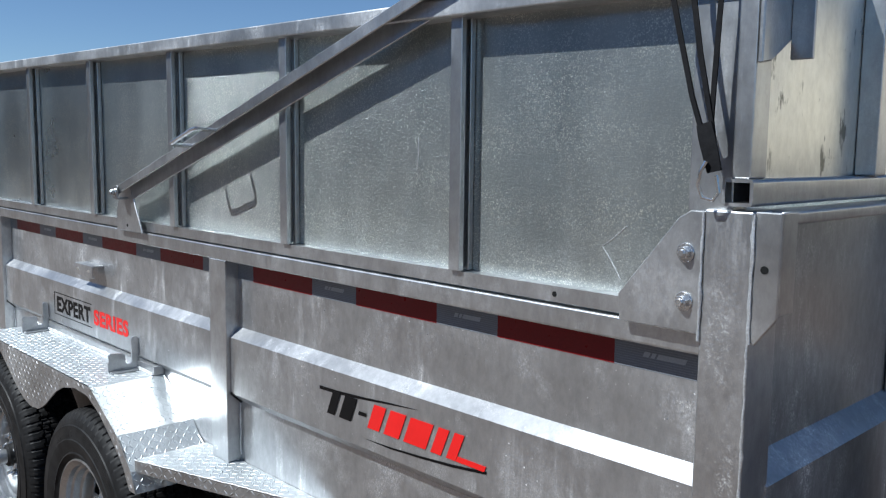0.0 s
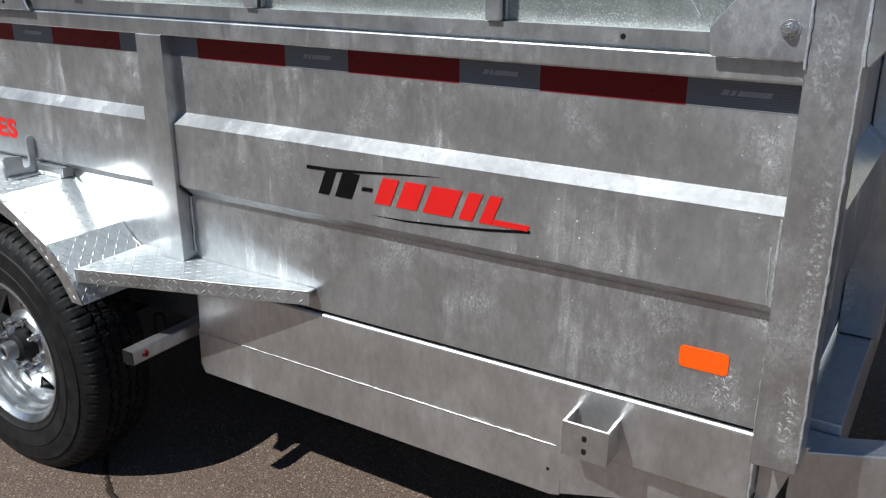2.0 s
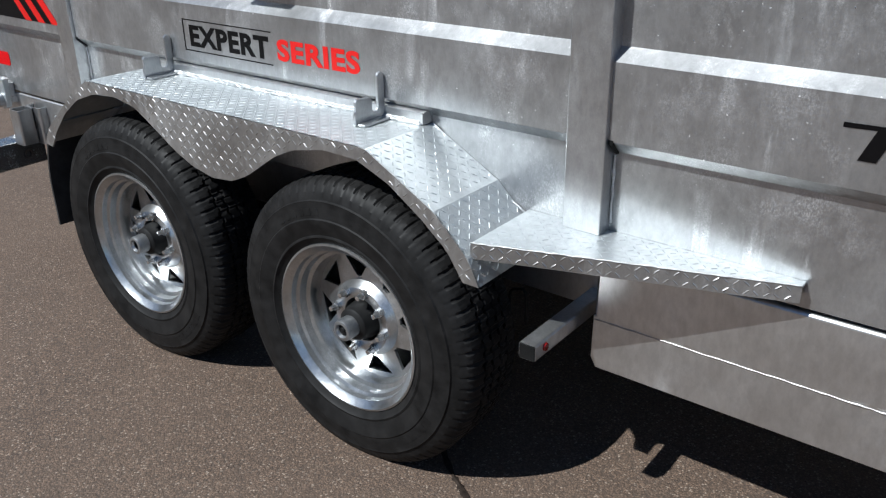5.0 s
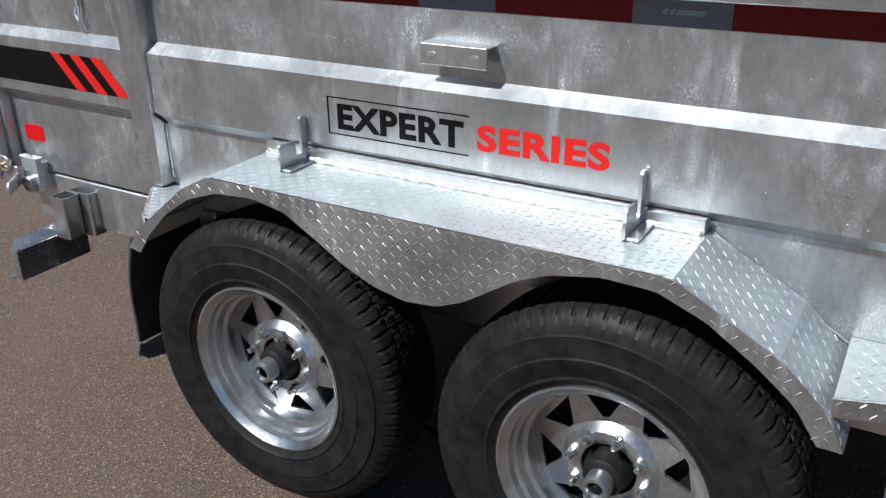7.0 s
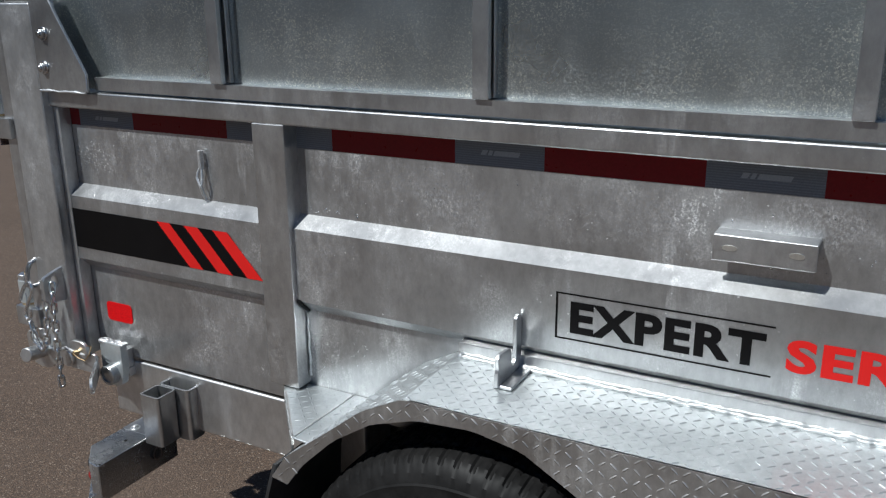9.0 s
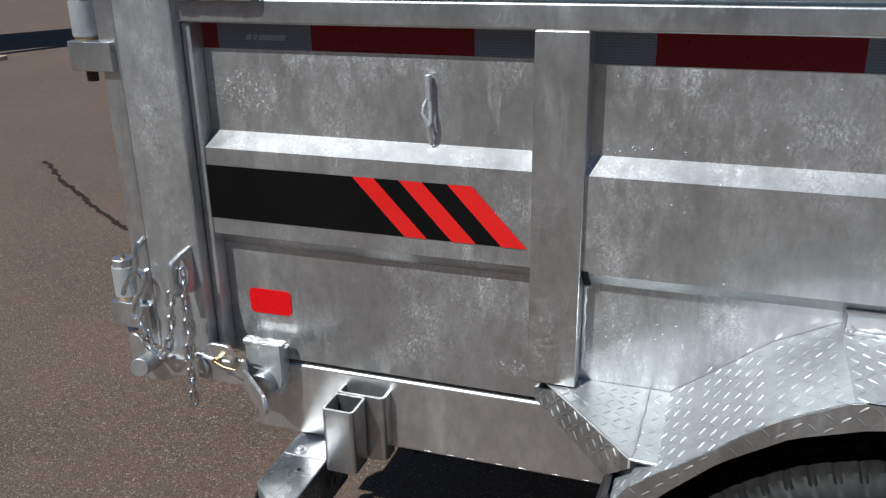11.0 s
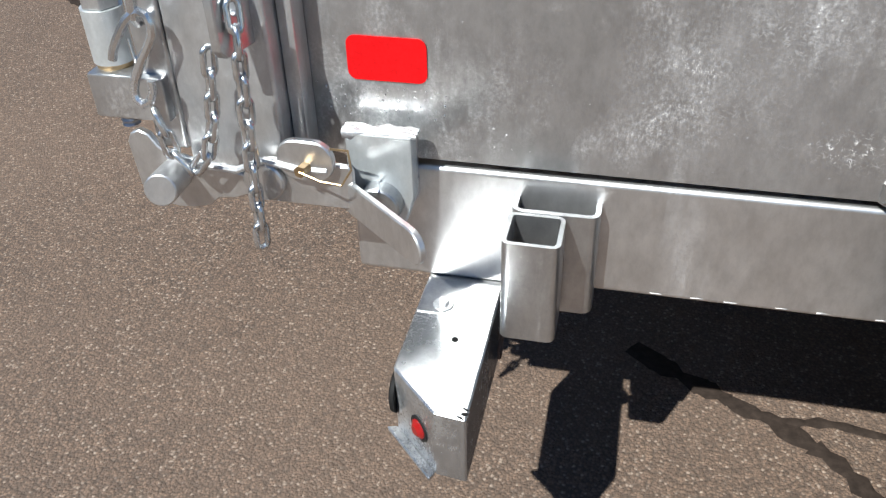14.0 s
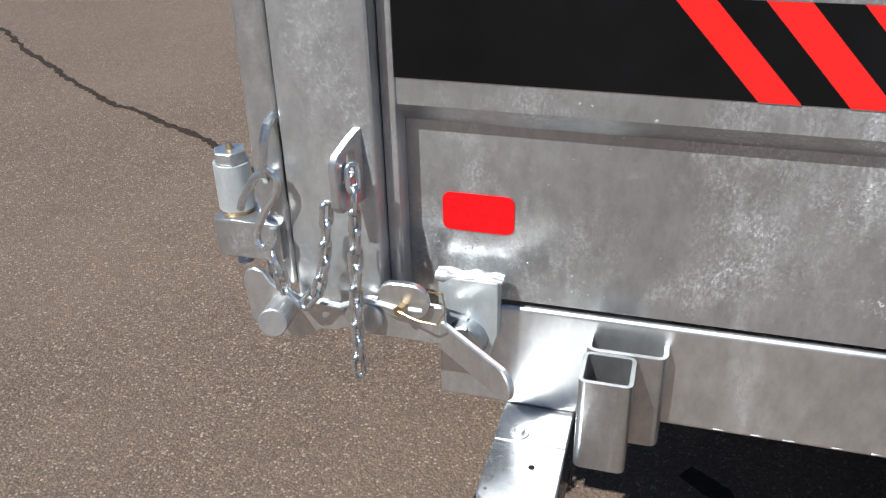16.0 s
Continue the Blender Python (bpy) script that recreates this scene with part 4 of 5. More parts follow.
def step_plate(outline, z, lip, label):
    """A three-cornered tread-plate step; its folded lip is given as (along, down) corners on the outer edge."""
    st = part("step", soft(prism(outline, z - 0.005, z, "z"), 0.0012, 1), ZINC_PLATE, trailer, label)
    a, b = Vector((*outline[0], z)), Vector((*outline[1], z))
    u = (b - a).normalized()
    n = u.cross(Vector((0, 0, 1)))
    if n.y > 0:
        n = -n
    bm = bmesh.new()
    front, back = [[bm.verts.new(a + u * p + Vector((0, 0, -q)) + n * d) for p, q in lip] for d in (0.001, -0.004)]
    bm.faces.new(front)
    bm.faces.new(back[::-1])
    for k in range(len(lip)):
        bm.faces.new((front[k], front[k - 1], back[k - 1], back[k]))
    # darker zinc than the step top paints in the lip's shade and ground reflection
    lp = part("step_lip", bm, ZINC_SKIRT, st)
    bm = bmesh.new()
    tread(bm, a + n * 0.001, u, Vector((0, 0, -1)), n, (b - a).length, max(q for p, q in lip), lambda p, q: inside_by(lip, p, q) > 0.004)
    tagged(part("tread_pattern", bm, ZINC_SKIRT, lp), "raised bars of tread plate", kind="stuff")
    bead("weld", [a + u * max(0.0, lip[0][0]) + n * 0.001, b + n * 0.001], st, 0.0022, 0.007, ZINC_LUG)
    xs, ys = [p[0] for p in outline], [p[1] for p in outline]
    bm = bmesh.new()
    tread(bm, Vector((min(xs), min(ys), z)), Vector((1, 0, 0)), Vector((0, 1, 0)), Vector((0, 0, 1)), max(xs) - min(xs), max(ys) - min(ys),
          lambda p, q: inside_by(outline, min(xs) + p, min(ys) + q) > 0.009)
    tagged(part("tread_pattern", bm, ZINC_PLATE, st), "raised bars of tread plate", kind="stuff")
    return st


step_plate([(-0.198, -0.198), (0.412, 0.004), (0.412, 0.029), (-0.20, 0.029)], 0.682,
           [(0, -0.0005), (0.6425, -0.0005), (0.6425, 0.036), (0, 0.036)], "three-cornered tread-plate step ahead of the fender")
step_plate([(-2.021, 0.029), (-1.833, -0.182), (-1.78, -0.186), (-1.78, 0.029)], 0.678,
           [(0.074, -0.0005), (0.2826, -0.0005), (0.2826, 0.018), (0.226, 0.066), (0.0, 0.051), (0.0, 0.030)], "three-cornered tread-plate step behind the fender")
bead("weld", [(-1.829, -0.180, 0.679), (-1.826, -0.06, 0.679), (-1.825, 0.026, 0.679)], trailer, 0.0032, 0.008, ZINC_LUG)


def stowage_hook(x):
    """A J-shaped plate standing across the fender, with a short base flange."""
    top = [(-0.013 + 0.0115 * math.cos(a), 0.940 + 0.0115 * math.sin(a)) for a in (0.0, 0.5, 1.0, 1.57, 2.1, 2.6, 3.14)]
    line = [(-0.0015, 0.842)] + top + [(-0.0245, 0.868), (-0.030, 0.861), (-0.040, 0.861), (-0.046, 0.868), (-0.046, 0.893), (-0.052, 0.899), (-0.096, 0.903), (-0.103, 0.896), (-0.101, 0.876), (-0.105, 0.868), (-0.105, 0.842)]
    hk = part("hook_plate", soft(prism(line, x - 0.004, x + 0.004, "x"), 0.0012, 1), ZINC_POST, trailer, "J-shaped steel stowage hook on the fender")
    part("hook_flange", slab(x + 0.0042, x + 0.028, -0.100, -0.006, 0.8395, 0.8455, 0.001, 1), ZINC_POST, hk)
    bead("weld", [(x - 0.006, -0.10, 0.841), (x - 0.006, -0.012, 0.841)], hk, 0.003)


stowage_hook(-1.426)
stowage_hook(-0.600)

# folded bracket on the side sheet
fb = part("tie_bracket", soft(prism([(0.03, 1.148), (-0.014, 1.148), (-0.014, 1.104), (-0.003, 1.104), (-0.003, 1.109), (-0.009, 1.109), (-0.009, 1.143), (0.03, 1.143)], -1.092, -0.936, "x"), 0.0028, 3), ZINC_POST, trailer, "folded galvanised bracket on the side sheet")
for x in (-1.065, -0.965):
    part("rivet", prism([(x + 0.012 * math.cos(k * 0.524), 1.127 + 0.005 * math.sin(k * 0.524)) for k in range(12)], -0.0152, -0.0138), FRONT_SHEET, fb)
# twisted eye hook near the rear
HX = -2.204
eye = part("eye_hook", soft(prism([(HX - 0.0042, 1.146), (HX + 0.0042, 1.146), (HX + 0.0042, 1.187), (HX - 0.0042, 1.187)], 0.014, 0.026), 0.0012, 1), WELD, trailer, "bent steel spring hook on the side sheet")
part("hook_loop", rod([(HX - 0.0015, 0.018, 1.150), (HX - 0.007, 0.015, 1.138), (HX - 0.008, 0.012, 1.126), (HX - 0.001, 0.010, 1.113), (HX + 0.003, 0.010, 1.107), (HX + 0.005, 0.012, 1.115), (HX + 0.004, 0.015, 1.130), (HX + 0.002, 0.018, 1.146)], 0.0034, 8, True), WELD, eye)
part("hook_tail", rod([(HX + 0.001, 0.011, 1.110), (HX + 0.002, 0.016, 1.092), (HX + 0.002, 0.024, 1.074)], 0.0040), WELD, eye)


# ---- wheels ----
def make_wheel():
    rim = lathe([(-0.070, 0.176), (-0.112, 0.1775), (-0.122, 0.180), (-0.127, 0.190), (-0.147, 0.1935), (-0.152, 0.2015), (-0.167, 0.204), (-0.173, 0.212), (-0.182, 0.221), (-0.181, 0.226), (-0.175, 0.2275), (-0.170, 0.222), (-0.166, 0.209), (-0.14, 0.205), (-0.06, 0.182), (0.0, 0.186), (0.03, 0.21), (0.032, 0.22)], 96)

    def at(r, deg, y):
        return rim.verts.new((r * math.cos(radians(deg)), y, r * math.sin(radians(deg))))

    for s in range(8):
        m = 45 * s + 10
        a1, a2, a3 = at(0.105, m - 22.5, -0.100), at(0.105, m, -0.100), at(0.105, m + 22.5, -0.100)
        b = [at(0.178, m + d, -0.086) for d in (-22.5, -11, 0, 11, 22.5)]
        w = [at(0.112, m - 3.6, -0.0965), at(0.112, m + 3.6, -0.0965), at(0.166, m + 15.5, -0.0885), at(0.166, m - 15.5, -0.0885)]
        for f in ((a1, w[0], w[3], b[0]), (a1, a2, w[0]), (a2, w[1], w[0]), (a2, a3, w[1]), (a3, b[4], w[2], w[1]), (b[0], w[3], b[1]), (w[3], b[2], b[1]), (w[3], w[2], b[2]), (w[2], b[3], b[2]), (w[2], b[4], b[3])):
            rim.faces.new(f)
        deep = [rim.verts.new(v.co + Vector((0, 0.008, 0))) for v in w]
        for i in range(4):
            rim.faces.new((w[i], w[(i + 1) % 4], deep[(i + 1) % 4], deep[i]))
    lathe([(-0.100, 0.105), (-0.108, 0.098), (-0.118, 0.088), (-0.120, 0.074), (-0.116, 0.060), (-0.100, 0.056)], 48, bm=rim)
    bmesh.ops.remove_doubles(rim, verts=rim.verts, dist=0.0004)
    wheel = part("wheel", rim, RIM_ZINC, trailer, "galvanised eight-spoke steel wheel", 28)
    # tyre
    prof = [(0.012, 0.208), (-0.164, 0.208), (-0.172, 0.214), (-0.184, 0.236), (-0.1900, 0.241), (-0.1895, 0.244), (-0.188, 0.2465), (-0.1935, 0.266), (-0.1970, 0.280), (-0.1975, 0.284), (-0.1950, 0.287), (-0.1945, 0.304), (-0.1905, 0.321), (-0.1910, 0.3245), (-0.1868, 0.327), (-0.181, 0.343), (-0.170, 0.357), (-0.160, 0.3645), (-0.140, 0.3685), (-0.126, 0.3700), (-0.1245, 0.3620), (-0.1185, 0.3620), (-0.117, 0.3705), (-0.098, 0.3715), (-0.0965, 0.3630), (-0.0905, 0.3630), (-0.089, 0.3715), (-0.066, 0.3715), (-0.0645, 0.3630), (-0.0585, 0.3630), (-0.057, 0.3715), (-0.038, 0.3705), (-0.0365, 0.3620), (-0.0305, 0.3620), (-0.029, 0.3700), (-0.012, 0.3685), (0.008, 0.3645), (0.018, 0.357), (0.03, 0.343), (0.038, 0.32), (0.041, 0.28), (0.032, 0.24)]
    seg, flat = 592, -0.3647
    prof = [(y, 0.208 + (r - 0.208) * 1.11) for y, r in prof]
    ty = bmesh.new()
    rings = []
    for y, r in prof:
        ring = []
        off = abs(y + 0.0775)
        for k in range(seg):
            rr, yy = r, y
            lean = int(round(off * 55))
            if r > 0.381 and off > 0.068 and (k + 2 * lean) % 8 < 2:
                rr -= 0.0048
            elif 0.372 < r <= 0.381 and off > 0.085 and (k + 2 * lean) % 8 < 2:
                rr -= 0.0035
            elif r > 0.387 and (k + 3 * lean) % 12 < 2:
                rr -= 0.004
            elif r > 0.378 and (k + 2 * lean) % 8 == 5:
                rr -= 0.0022
            if r > 0.384:
                yy += 0.0034 * (1 if (k // 4) % 2 else -1)
            ang = 2 * math.pi * k / seg
            z = rr * math.sin(ang)
            if z < flat:
                yy += 0.020 * (flat - z) / 0.024 * (-1 if y < -0.0775 else 1) * (0.4 if r > 0.36 else 1)
                z = flat
            ring.append(ty.verts.new((rr * math.cos(ang), yy, z)))
        rings.append(ring)
    for a, b in zip(rings, rings[1:] + rings[:1]):
        for k in range(seg):
            ty.faces.new((a[k], a[(k + 1) % seg], b[(k + 1) % seg], b[k]))
    # raised marks on the side wall, too worn to read
    rnd = random.Random(4)
    for start, count in ((100, 6), (40, 9), (300, 7)):
        for k in range(count):
            deg, hgt, wd = start + 5.0 * k, 0.017, 0.55 + 0.5 * rnd.random()
            c0 = [(0.312 + s * hgt / 2, deg + q * wd * 2.2) for s, q in ((-1, -1), (-1, 1), (1, 1), (1, -1))]
            lo = [ty.verts.new((r * math.cos(radians(d)), -0.1935 + 0.16 * max(0, r - 0.308), r * math.sin(radians(d)))) for r, d in c0]
            hi = [ty.verts.new(v.co + Vector((0, -0.0022, 0))) for v in lo]
            ty.faces.new(hi)
            for i in range(4):
                ty.faces.new((lo[i], lo[(i + 1) % 4], hi[(i + 1) % 4], hi[i]))
    tyre = part("tyre", ty, RUBBER, wheel, "black rubber tyre with worn raised marks", 24, False)
    part("brake_drum", lathe([(-0.055, 0.060), (-0.060, 0.165), (-0.050, 0.170), (0.03, 0.170), (0.04, 0.06)], 40), HUB_PAINT, wheel, "dark brake drum", 30)
    hub = part("hub", lathe([(-0.09, 0.052), (-0.125, 0.050), (-0.130, 0.046), (-0.150, 0.043), (-0.156, 0.036), (-0.158, 0.020)], 32), HUB_PAINT, wheel, "black painted hub", 40)
    cap = part("hub_cap", lathe([(-0.150, 0.029), (-0.186, 0.0285), (-0.192, 0.026), (-0.193, 0.019), (-0.188, 0.0165), (-0.184, 0.015)], 28), CAP, wheel, "grey grease cap", 40)
    part("cap_plug", lathe([(-0.1845, 0.016), (-0.185, 0.008), (-0.189, 0.006), (-0.190, 0.0)], 20), FLAP, cap, "black rubber plug")
    lug_nut = None
    for k in range(8):
        ang = radians(45 * k + 32)
        m = Matrix.Translation((0.080 * math.cos(ang), 0, 0.080 * math.sin(ang)))
        if lug_nut is None:
            bm = prism(hexagon(0.0125), -0.112, -0.132)
            lathe([(-0.132, 0.010), (-0.140, 0.007), (-0.148, 0.0065), (-0.149, 0.0)], 10, bm=bm)
            lug_nut = part("lug_nut", bm, BRIGHT, wheel)
            lug_nut.matrix_basis = m
        else:
            share("lug_nut", lug_nut, wheel, m)
    return wheel


wheel = make_wheel()
wheel.matrix_basis = Matrix.Translation((-0.583, -0.022, 0.345))
twin = share("wheel", wheel, trailer, pose(-1.452, -0.022, 0.345))
tagged(twin, "galvanised eight-spoke steel wheel")
for o in list(wheel.children):
    c = share(o.name.split(".")[0], o, twin, o.matrix_basis.copy())
    if o.get("label"):
        tagged(c, o["label"])
for x in (-0.583, -1.452):
    other = share("wheel", wheel, trailer, pose(x, 2.022, 0.345, 0, 0, 180))
    for o in list(wheel.children):
        share(o.name.split(".")[0], o, other, o.matrix_basis.copy())
    part("axle", rod([(x, 0.0, 0.345), (x, 2.0, 0.345)], 0.04, 16), HUB_PAINT, trailer)
bm = bmesh.new()
prev = None
for k in range(9):
    f = k / 8
    x, z = -1.866 - 0.043 * math.sin(min(1.57, f * 2.6)), 0.62 - 0.32 * f
    row = [bm.verts.new((x + d + e, y, z)) for y, e in ((-0.205, 0), (0.03, 0.6 * (-1.866 - x))) for d in (0, 0.008)]
    if prev:
        for a, b in ((0, 1), (1, 3), (3, 2), (2, 0)):
            bm.faces.new((prev[a], prev[b], row[b], row[a]))
    else:
        bm.faces.new((row[0], row[1], row[3], row[2]))
    prev = row
bm.faces.new((prev[0], prev[2], prev[3], prev[1]))
part("mud_flap", bm, MUD_FLAP, trailer, "black rubber mud flap behind the wheels")

# ---- tape, films and lettering ----
def film(name, outline, y, mat, parent, label="", thick=0.0006):
    return part(name, prism(outline, y, y - thick), mat, parent, label)


def tape_run(edges, start_red, low):
    red = start_red
    for a, b in zip(edges, edges[1:]):
        t = film("red_tape" if red else "grey_tape", [(a, low), (b, low), (b, 1.2615), (a, 1.2615)], 0.0296, TAPE_RED if red else TAPE_GREY, trailer, "dark red reflective tape" if red else "grey ribbed reflective tape")
        if not red and b - a > 0.12:
            for k, (p, q) in enumerate(((0.30, 0.36), (0.38, 0.42), (0.44, 0.72))):
                x0, x1 = a + (b - a) * p, a + (b - a) * q
                film("print_bar", [(x0, 1.232), (x1, 1.232), (x1 + 0.004, 1.241), (x0 + 0.004, 1.241)], 0.0289, TAPE_MARK, t)
        red = not red


tape_run([-2.621, -2.590, -2.412, -2.130, -2.028], True, 1.2165)
tape_run([-1.943, -1.854, -1.576, -1.398, -1.119, -0.940, -0.659, -0.480, -0.201, -0.091], False, 1.2115)
tape_run([0.001, 0.081, 0.359, 0.537, 0.815, 0.991, 1.269, 1.461], False, 1.2095)

LOW_Y = 0.0294
film("orange_reflector", rounded(1.302, 1.394, 0.718, 0.762, 0.009), LOW_Y, ORANGE, trailer, "orange rounded side reflector", 0.0012)
film("red_reflector", rounded(-2.580, -2.492, 0.719, 0.769, 0.010), LOW_Y, RED_LENS, trailer, "red rounded side reflector", 0.0012)

BAND_Y = -0.0006
Z0, Z1 = 0.916, 1.0145
base = film("stripe_decal", [(-2.628, Z0), (-2.034, Z0), (-2.126, Z1), (-2.628, Z1)], BAND_Y, BLACK_FILM, trailer, "black decal with three slanted red bars")
for a, b in ((-2.337, -2.298), (-2.253, -2.212), (-2.168, -2.126)):
    film("red_bar", [(a + 0.092, Z0), (b + 0.093, Z0), (b, Z1), (a, Z1)], BAND_Y - 0.0008, RED_FILM, base)


def lettering(name, words, x0, x1, z0, z1, y, mat, parent, bold):
    """Built-in lettering fitted to a box on the side sheet."""
    cu = bpy.data.curves.new(name, "FONT")
    cu.body, cu.size, cu.offset, cu.extrude, cu.resolution_u = words, 1.0, bold, 0.004, 4
    cu.space_character = 1.08
    tmp = new(name, cu)
    bpy.context.view_layer.update()
    me = bpy.data.meshes.new_from_object(tmp.evaluated_get(bpy.context.evaluated_depsgraph_get()))
    bpy.data.objects.remove(tmp)
    co = np.array([v.co[:] for v in me.vertices])
    lo, hi = co.min(0), co.max(0)
    for v in me.vertices:
        v.co = (x0 + (v.co.x - lo[0]) / (hi[0] - lo[0]) * (x1 - x0), y - (0.0006 if v.co.z > 0 else 0), z0 + (v.co.y - lo[1]) / (hi[1] - lo[1]) * (z1 - z0))
    me.materials.clear()
    me.materials.append(mat)
    ob = new(name, me)
    ob.parent = parent
    return ob


frame_line = film("lettering_frame", [(-1.357, 0.9145), (-0.985, 0.9145), (-0.985, 0.9172), (-1.3535, 0.9172), (-1.3535, 1.0003), (-0.985, 1.0003), (-0.985, 1.003), (-1.357, 1.003)], BAND_Y, BLACK_FILM, trailer, "thin black open frame round the lettering")
tagged(lettering("black_lettering", "EXPERT", -1.329, -0.997, 0.9285, 0.9885, BAND_Y, BLACK_FILM, trailer, 0.038), "bold black lettering")
tagged(lettering("red_lettering", "SERIES", -0.965, -0.672, 0.9305, 0.9875, BAND_Y, RED_FILM, trailer, 0.038), "bold red lettering")

# maker's mark, as plain slanted shapes
SL = 0.42


def slant(x0, x1, z0, z1, k=SL):
    return [(x0 + (z0 - 0.937) * k, z0), (x1 + (z0 - 0.937) * k, z0), (x1 + (z1 - 0.937) * k, z1), (x0 + (z1 - 0.937) * k, z1)]


mark = film("emblem_sweep", [(0.431, 0.990), (0.50, 0.992), (0.60, 1.000), (0.70, 1.010), (0.79, 1.019), (0.70, 1.014), (0.60, 1.006), (0.50, 1.000), (0.431, 0.999)], BAND_Y, BLACK_FILM, trailer, "black and red slanted emblem on the side sheet")
film("emblem_sweep", [(0.613, 0.909), (0.70, 0.908), (0.80, 0.914), (0.90, 0.922), (0.996, 0.934), (0.996, 0.940), (0.90, 0.928), (0.80, 0.919), (0.70, 0.912)], BAND_Y, BLACK_FILM, mark)
for a, b in ((0.462, 0.492), (0.510, 0.556)):
    film("emblem_shape", slant(a, b, 0.937, 0.996), BAND_Y - 0.0007, BLACK_FILM, mark)
film("emblem_shape", slant(0.574, 0.602, 0.961, 0.970), BAND_Y - 0.0007, BLACK_FILM, mark)
for a, b, low, high in ((0.618, 0.660, 0.938, 0.998), (0.676, 0.728, 0.938, 0.998), (0.744, 0.816, 0.938, 0.998), (0.832, 0.864, 0.938, 0.998), (0.880, 0.908, 0.938, 0.998), (0.909, 0.990, 0.938, 0.950)):
    film("emblem_shape", slant(a, b, low, high), BAND_Y - 0.0007, RED_FILM, mark)

# ---- swing arm on the raised side ----
SLOPE = math.atan(0.306)
ux, uz = math.cos(SLOPE), math.sin(SLOPE)
P0 = Vector((-0.612, 0, 1.420))


def along(s, y, h):
    return Vector((P0.x + s * ux - h * uz, y, P0.z + s * uz + h * ux))


bm = bmesh.new()
cross = [(-0.058, -0.004), (-0.058, 0.023), (-0.025, 0.023), (-0.025, -0.034), (-0.029, -0.034), (-0.029, 0.019), (-0.054, 0.019), (-0.054, -0.004)]
a, b = [bm.verts.new(along(0, y, h)) for y, h in cross], [bm.verts.new(along(1.80, y, h)) for y, h in cross]
bm.faces.new(a)
bm.faces.new(b[::-1])
for i in range(8):
    bm.faces.new((a[i], a[(i + 1) % 8], b[(i + 1) % 8], b[i]))
swing = part("swing_arm", soft(bm, 0.002, 1), ZINC_POST, trailer, "sloping galvanised channel arm on the raised side")
part("handle", rod([(-0.092, -0.056, 1.579), (-0.091, -0.108, 1.582), (-0.086, -0.118, 1.584), (-0.074, -0.121, 1.588), (-0.02, -0.121, 1.604), (0.034, -0.121, 1.621), (0.044, -0.118, 1.624), (0.047, -0.108, 1.624), (0.044, -0.056, 1.620)], 0.006), BRIGHT, swing, "bent steel rod handle")
pb = part("pivot_bracket", soft(prism([(-0.668, 1.303), (-0.668, 1.365), (-0.625, 1.448), (-0.560, 1.448), (-0.480, 1.303)], -0.030, -0.024), 0.0015, 1), ZINC_POST, trailer, "galvanised pivot bracket")
part("bracket_cheek", soft(prism([(-0.608, 1.410), (-0.608, 1.448), (-0.572, 1.452), (-0.572, 1.410)], -0.068, -0.062), 0.0015, 1), ZINC_POST, pb)
part("bracket_web", slab(-0.606, -0.574, -0.062, -0.030, 1.406, 1.412, 0.001, 1), ZINC_POST, pb)
hex_bolt(-0.588, -0.068, 1.430, pb, 0.009, 0.010, "pivot_bolt")
part("bolt_hole", prism([(-0.586 + 0.005 * math.cos(k * 0.524), 1.322 + 0.005 * math.sin(k * 0.524)) for k in range(12)], -0.0309, -0.0301), FLAP, pb)

# ---- tail gate, hinges and latch ----
gate = part("gate_frame", slab(-2.800, -2.760, -0.022, 0.05, 0.640, 1.88, 0.005, 3), ZINC_POST, trailer, "galvanised tail gate frame")
part("gate_panel", slab(-2.800, -2.775, 0.05, 1.95, 0.655, 1.87, 0.004), ZINC, gate)
part("gate_rail", slab(-2.812, -2.760, 0.05, 1.95, 0.640, 0.70, 0.005), ZINC_POST, gate)


def hinge(z, low):
    hb = part("hinge_block", slab(-2.858, -2.768, -0.034, 0.022, z - 0.052, z, 0.003), ZINC_POST, trailer, "galvanised gate hinge block with a vertical bolt")
    part("hinge_barrel", rod([(-2.838, -0.004, z + 0.006), (-2.838, -0.004, z + 0.066)], 0.0225, 20), ZINC_PLATE, hb)
    part("washer", rod([(-2.838, -0.004, z), (-2.838, -0.004, z + 0.006)], 0.020, 20), BRASS, hb)
    part("bolt_head", soft(prism([(-2.838 + u, -0.004 + v) for u, v in hexagon(0.021)], z + 0.066, z + 0.082, "z"), 0.0015, 1), ZINC_POST, hb)
    part("grease_nipple", rod([(-2.838, -0.004, z + 0.082), (-2.838, -0.004, z + 0.090)], [0.005, 0.003], 8), BRASS, hb)
    part("bolt_end", rod([(-2.838, -0.004, z - 0.052 - 0.003 * k) for k in range(8)], [0.011 if k % 2 else 0.0095 for k in range(8)], 12), RUST if not low else ZINC_SILL, hb)


hinge(0.731, True)
hinge(1.229, False)
bm = rod([(-2.764, -0.0225, 0.868), (-2.764, -0.040, 0.862), (-2.767, -0.047, 0.845), (-2.770, -0.050, 0.820), (-2.772, -0.049, 0.805), (-2.774, -0.042, 0.797), (-2.775, -0.0225, 0.795)], 0.0058)
part("chain_staple", bm, BRIGHT, trailer, "bent steel rod staple on the gate")
outer = [(-0.028, 0.866), (-0.036, 0.864), (-0.055, 0.857), (-0.074, 0.848), (-0.080, 0.838), (-0.080, 0.812), (-0.080, 0.788), (-0.072, 0.778), (-0.050, 0.778), (-0.028, 0.778), (-0.028, 0.810), (-0.028, 0.850)]
